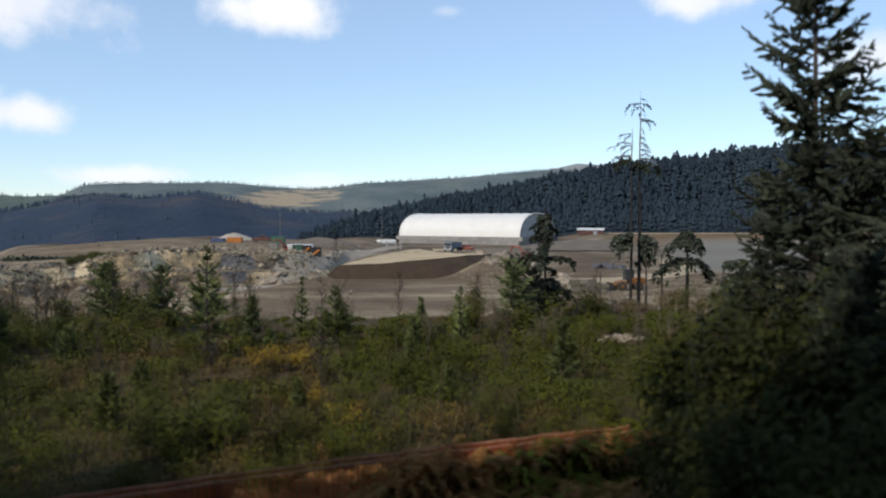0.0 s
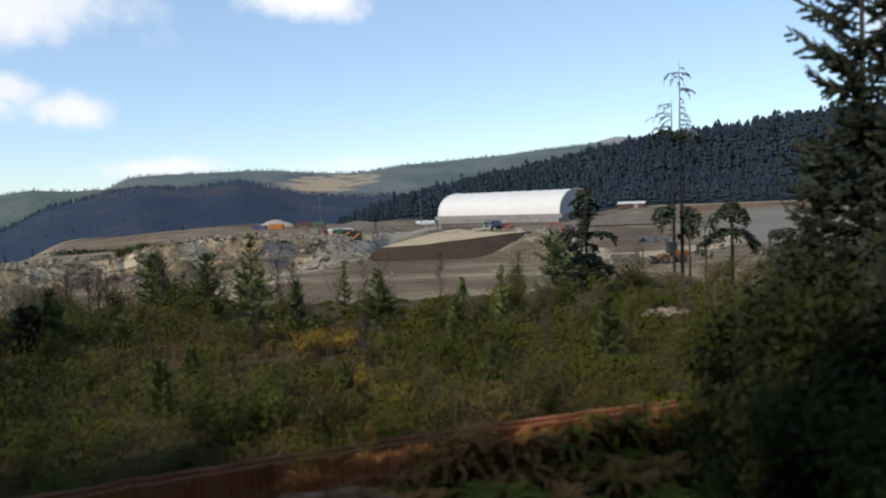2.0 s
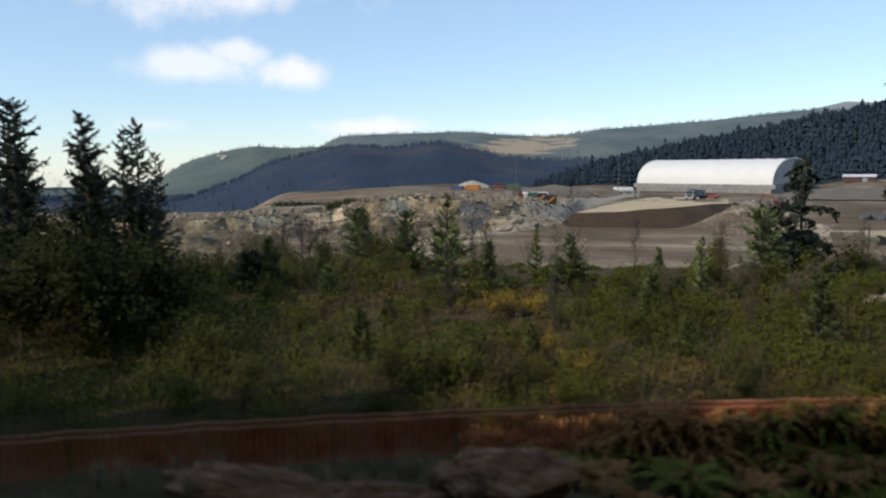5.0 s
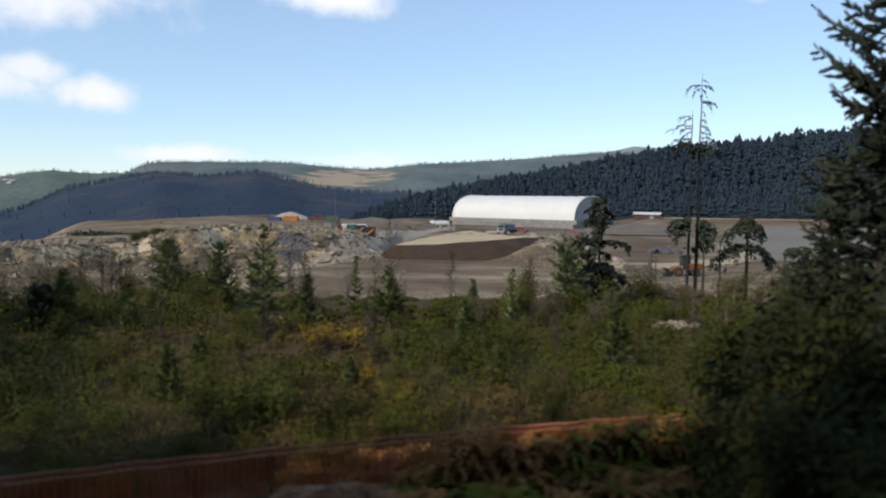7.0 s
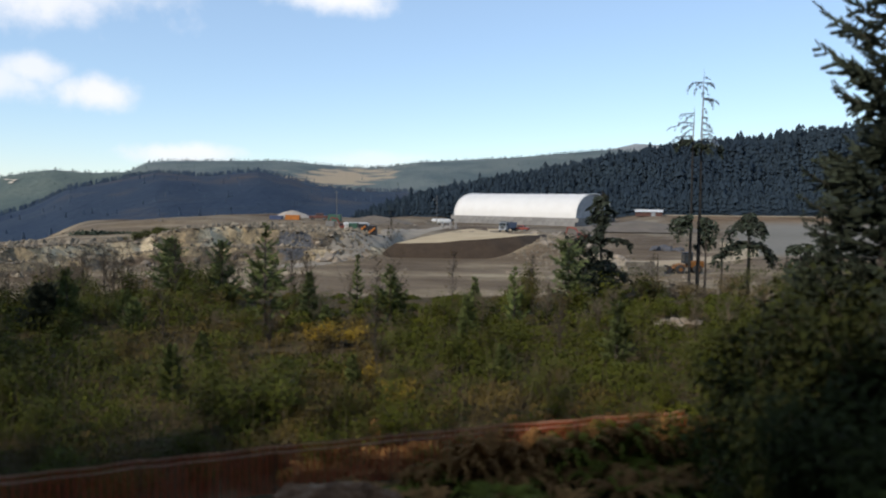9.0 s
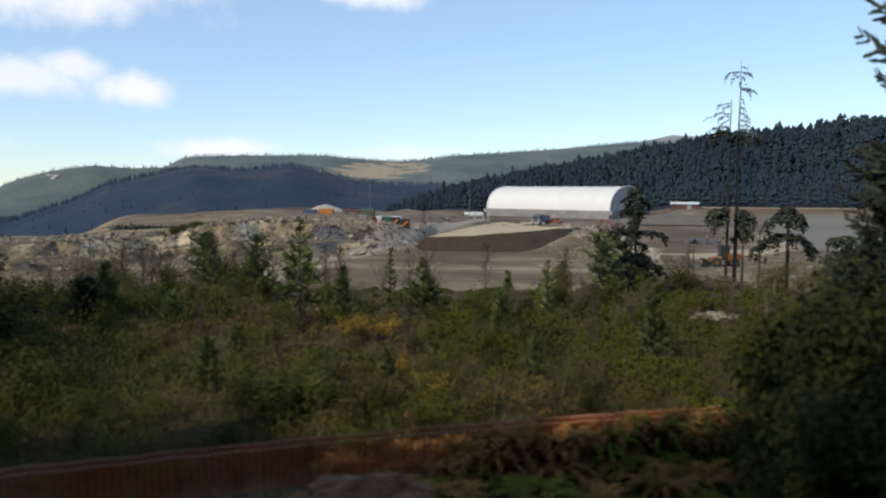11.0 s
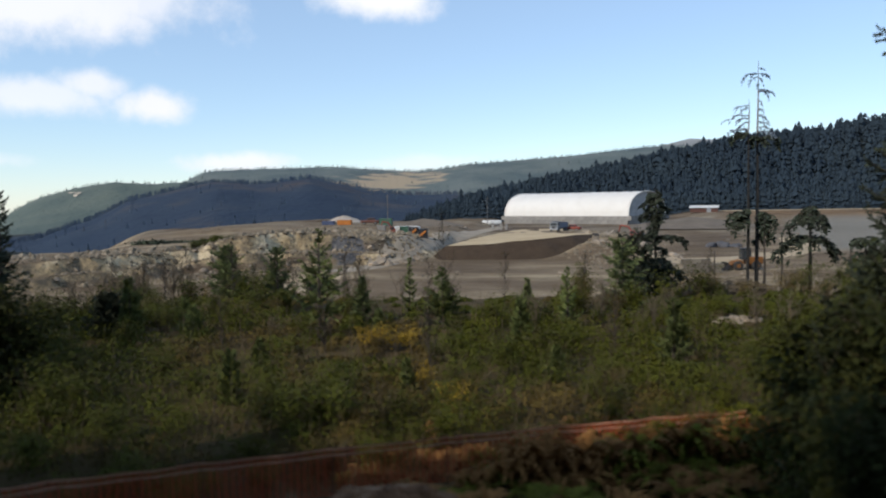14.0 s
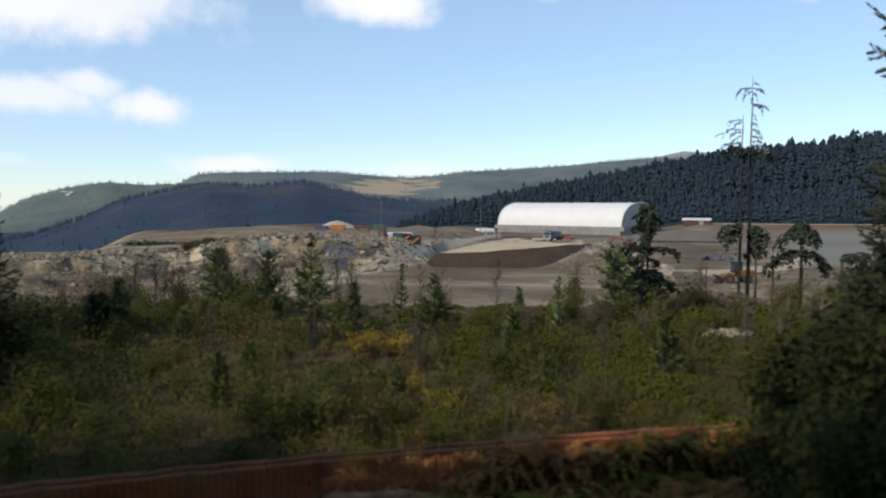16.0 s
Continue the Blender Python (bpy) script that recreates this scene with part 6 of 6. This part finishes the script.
def shed():
    ob = thing("low_shed", "low red-brown shed with a pale metal roof", "shed", pose(68.0, 345, ground_at(68.0, 345), 0, 0, -14) @ Matrix.Diagonal((0.68, 1, 0.85, 1)))
    boxpart("wall", ob, SHED_WALL, (0, -3.5, 1.2), (17, 0.2, 2.4), bevel=0.02)
    boxpart("wall", ob, SHED_WALL, (0, 3.5, 1.2), (17, 0.2, 2.4), bevel=0.02)
    boxpart("wall", ob, SHED_WALL, (8.4, 0, 1.2), (0.2, 6.8, 2.4), bevel=0.02)
    boxpart("wall", ob, SHED_WALL, (-8.4, 0, 1.2), (0.2, 6.8, 2.4), bevel=0.02)
    b = Build()
    for s in (-1, 1):
        for i in range(17):
            x0 = -9 + 18 * i / 17
            b.add([(x0, s * 4.2, 2.3), (x0 + 1.0, s * 4.2, 2.3), (x0 + 1.0, 0, 3.5), (x0, 0, 3.5)], [(0, 1, 2, 3)])
            b.box((x0, s * 2.1, 2.94), (0.06, 4.3, 0.08), pose(0, 0, 0, -s * 16, 0, 0))
    b.box((0, 0, 3.5), (18.2, 0.3, 0.08))
    part("roof", b, WHITE, ob, "pale metal roof")
    boxpart("door", ob, GREY, (3, -3.64, 1.1), (2.6, 0.08, 2.1), bevel=0.01)


shed()
# machines on the rock shelf
cone_heap("spoil_cone", "pale pointed heap of crushed stone", -64.4, 231, 7.8, 3.1, HEAP, seed=1)
cone_heap("spoil_cone", "low brown heap of earth on the shelf", -38, 230, 7.0, 2.2, EARTH_HEAP, seed=2, long=1.8)
random.seed(92)
for i in range(30):
    boulder(-30.5 + random.gauss(0, 2.6), 240 + random.gauss(0, 1.0), random.uniform(0.5, 1.0), "pale grey boulder in a row at the yard's edge", sink=0.15)
for x, y, sz in [(-31.2, 137, 1.7), (-29.6, 136.5, 1.3), (-32.4, 136, 1.2), (-27.6, 140, 1.0), (-26.4, 142, 0.9), (-25.6, 144, 1.0), (-28.8, 139, 0.8), (-26.8, 139, 0.7)]:
    boulder(x, y, sz, "large tan block of broken rock below the yard", sink=0.2)
container("open orange steel skip on the shelf", -56.0, 202, 4, ORANGE, (3.8, 1.8, 1.3))
container("low blue covered bin beside the skip", -61.8, 206, 0, BLUE, (3.4, 1.8, 1.1))
pickup("dull red truck parked on the shelf", -49.5, 205, 5, DKRED)
container("small dark green container on the shelf", -45.0, 205, 0, GREEN, (3.4, 2.2, 1.9))
excavator("small orange excavator parked between containers", -35.6, 171, 200, RED, 0.65, (60, -80))
storage_tank("long pale tank behind the machines", -34.0, 178, 4, 6.5, 0.9, WHITE)
container("dark green box beside the excavator", -33.0, 170, 3, GREEN, (1.9, 1.9, 2.1))
container("small white steel site box", -34.3, 169, 3, WHITE, (0.9, 1.4, 1.9))
container("black container with an orange brace", -30.7, 169.5, 3, BLACK, (1.9, 1.9, 2.2), conveyor=True)
container("black container with an orange brace", -28.5, 169.5, 3, BLACK, (1.9, 1.9, 2.2), conveyor=True)
container("grey site box on the shelf", -38.4, 170, 3, CONCRETE, (1.8, 1.6, 1.9))
# dark bushes along the hollow on the shelf
random.seed(83)
for i in range(44):
    f = random.random()
    x, y = -65 - 10 * f + random.gauss(0, 1.2), 127 + 48 * f + random.gauss(0, 1.5)
    plant(("dark", random.randrange(4)), x, y, random.uniform(0.7, 1.3), "dark bushes on the shelf").scale.z *= 0.6
# right side of the pit
excavator("red-orange excavator on the talus bank", 19.0, 170, 160, RED, 0.75, (50, -75))
wheel_loader("yellow wheel loader with a dark bucket", 31.0, 126, 188, YELLOW)
cone_heap("spoil_cone", "low dark wet heap with blue-grey stones", 41.5, 186, 3.0, 0.8, DARK_HEAP, seed=4, long=1.4)
dark_rocks = [boulder_mesh(560 + i, 1.0, 0.8) for i in range(3)]
for me in dark_rocks:
    me.materials[0] = DARK_HEAP
for i in range(12):
    boulder(41.5 + random.gauss(0, 2.0), 185 + random.gauss(0, 1.5), random.uniform(0.8, 1.6), "dark blue-grey boulder in a loose heap", sink=0.1, group="dark boulders in the pit").data = dark_rocks[i % 3]
for i in range(26):
    boulder(random.uniform(28, 75), random.uniform(160, 260), random.uniform(0.25, 0.7), "pale boulder on the open yard")
cone_heap("spoil_cone", "broad low green-grey spoil heap", 47, 262, 17, 3.2, EARTH_HEAP, seed=5, long=1.5)


def block_stack():
    ob = thing("block_stack", "stack of grey concrete blocks on the pit floor", "blocks", pose(23.5, 121, ground_at(23.5, 121), 0, 0, 5))
    b = Build()
    b.box((0, 0, 0), (1.46, 0.75, 0.72), bevel=0.03)
    me = b.mesh("block", [STAINED])
    for c in range(3):
        for i in range(4 - (c == 2)):
            o = new("block", me)
            o.parent = ob
            o.matrix_local = pose(-2.4 + 1.52 * i + 0.4 * (c % 2), random.uniform(-0.05, 0.05), 0.37 + 0.74 * c, 0, 0, random.uniform(-3, 3))


block_stack()


# ---- tracks ----
def strip(name, label, line, width, mat, lift=0.05):
    """A track laid over the ground along a line of plan points."""
    pts = []
    for (x, y), (x2, y2) in zip(line, line[1:]):
        n = max(2, int(math.hypot(x2 - x, y2 - y) / 1.5))
        pts += [(x + (x2 - x) * k / n, y + (y2 - y) * k / n) for k in range(n)]
    pts.append(line[-1])
    for _ in range(6):
        pts = [pts[0]] + [((pts[i - 1][0] + pts[i][0] + pts[i + 1][0]) / 3, (pts[i - 1][1] + pts[i][1] + pts[i + 1][1]) / 3) for i in range(1, len(pts) - 1)] + [pts[-1]]
    v, cols = [], 9
    for i, (x, y) in enumerate(pts):
        ax, ay = pts[min(i + 1, len(pts) - 1)][0] - pts[max(i - 1, 0)][0], pts[min(i + 1, len(pts) - 1)][1] - pts[max(i - 1, 0)][1]
        l = math.hypot(ax, ay)
        w = width * (1 + 0.25 * float(value_noise(x, y, 7, 80)))
        for k in range(cols):
            f = (k / (cols - 1) - 0.5) * w
            px, py = x - ay / l * f, y + ax / l * f
            edge = abs(k / (cols - 1) - 0.5) * 2
            v.append((px, py, ground_at(px, py) + lift - 0.25 * (edge > 0.95)))
    faces = [(i * cols + k, i * cols + k + 1, i * cols + cols + k + 1, i * cols + cols + k) for i in range(len(pts) - 1) for k in range(cols - 1)]
    tagged(new(name, mesh_of(name, v, faces, [mat], True)), label, "road", kind="structure")


ROAD = material("grey_road_gravel", [(0.3, (0.20, 0.17, 0.13)), (0.7, (0.31, 0.265, 0.205))], 0.25, 0.95, bump=0.3, bump_scale=3)
SAND = material("sandy_track", [(0.3, (0.27, 0.21, 0.13)), (0.7, (0.38, 0.30, 0.20))], 0.2, 0.95, bump=0.3, bump_scale=3)
strip("road", "grey gravel haul road climbing to the yard", [(-37, 124), (-30, 140), (-27, 160), (-25, 190), (-20, 225), (-16, 262)], 6.0, ROAD, 0.12)
strip("track", "pale sandy track across the pit floor", [(14, 138), (26, 146), (40, 152), (55, 172), (66, 215)], 9.0, SAND, 0.12)
strip("track", "tan earth strip at the foot of the woods", [(72, 352), (110, 350), (150, 352), (200, 356), (260, 360)], 9.0, SAND, 0.5)
strip("track", "tan sandy strip along the pit floor", [(-52, 109), (-44, 111), (-37, 113), (-31, 117)], 7.0, SAND, 0.12)

for o in list(protos.values()):
    for c in list(o.children):
        bpy.data.objects.remove(c)
    bpy.data.objects.remove(o)
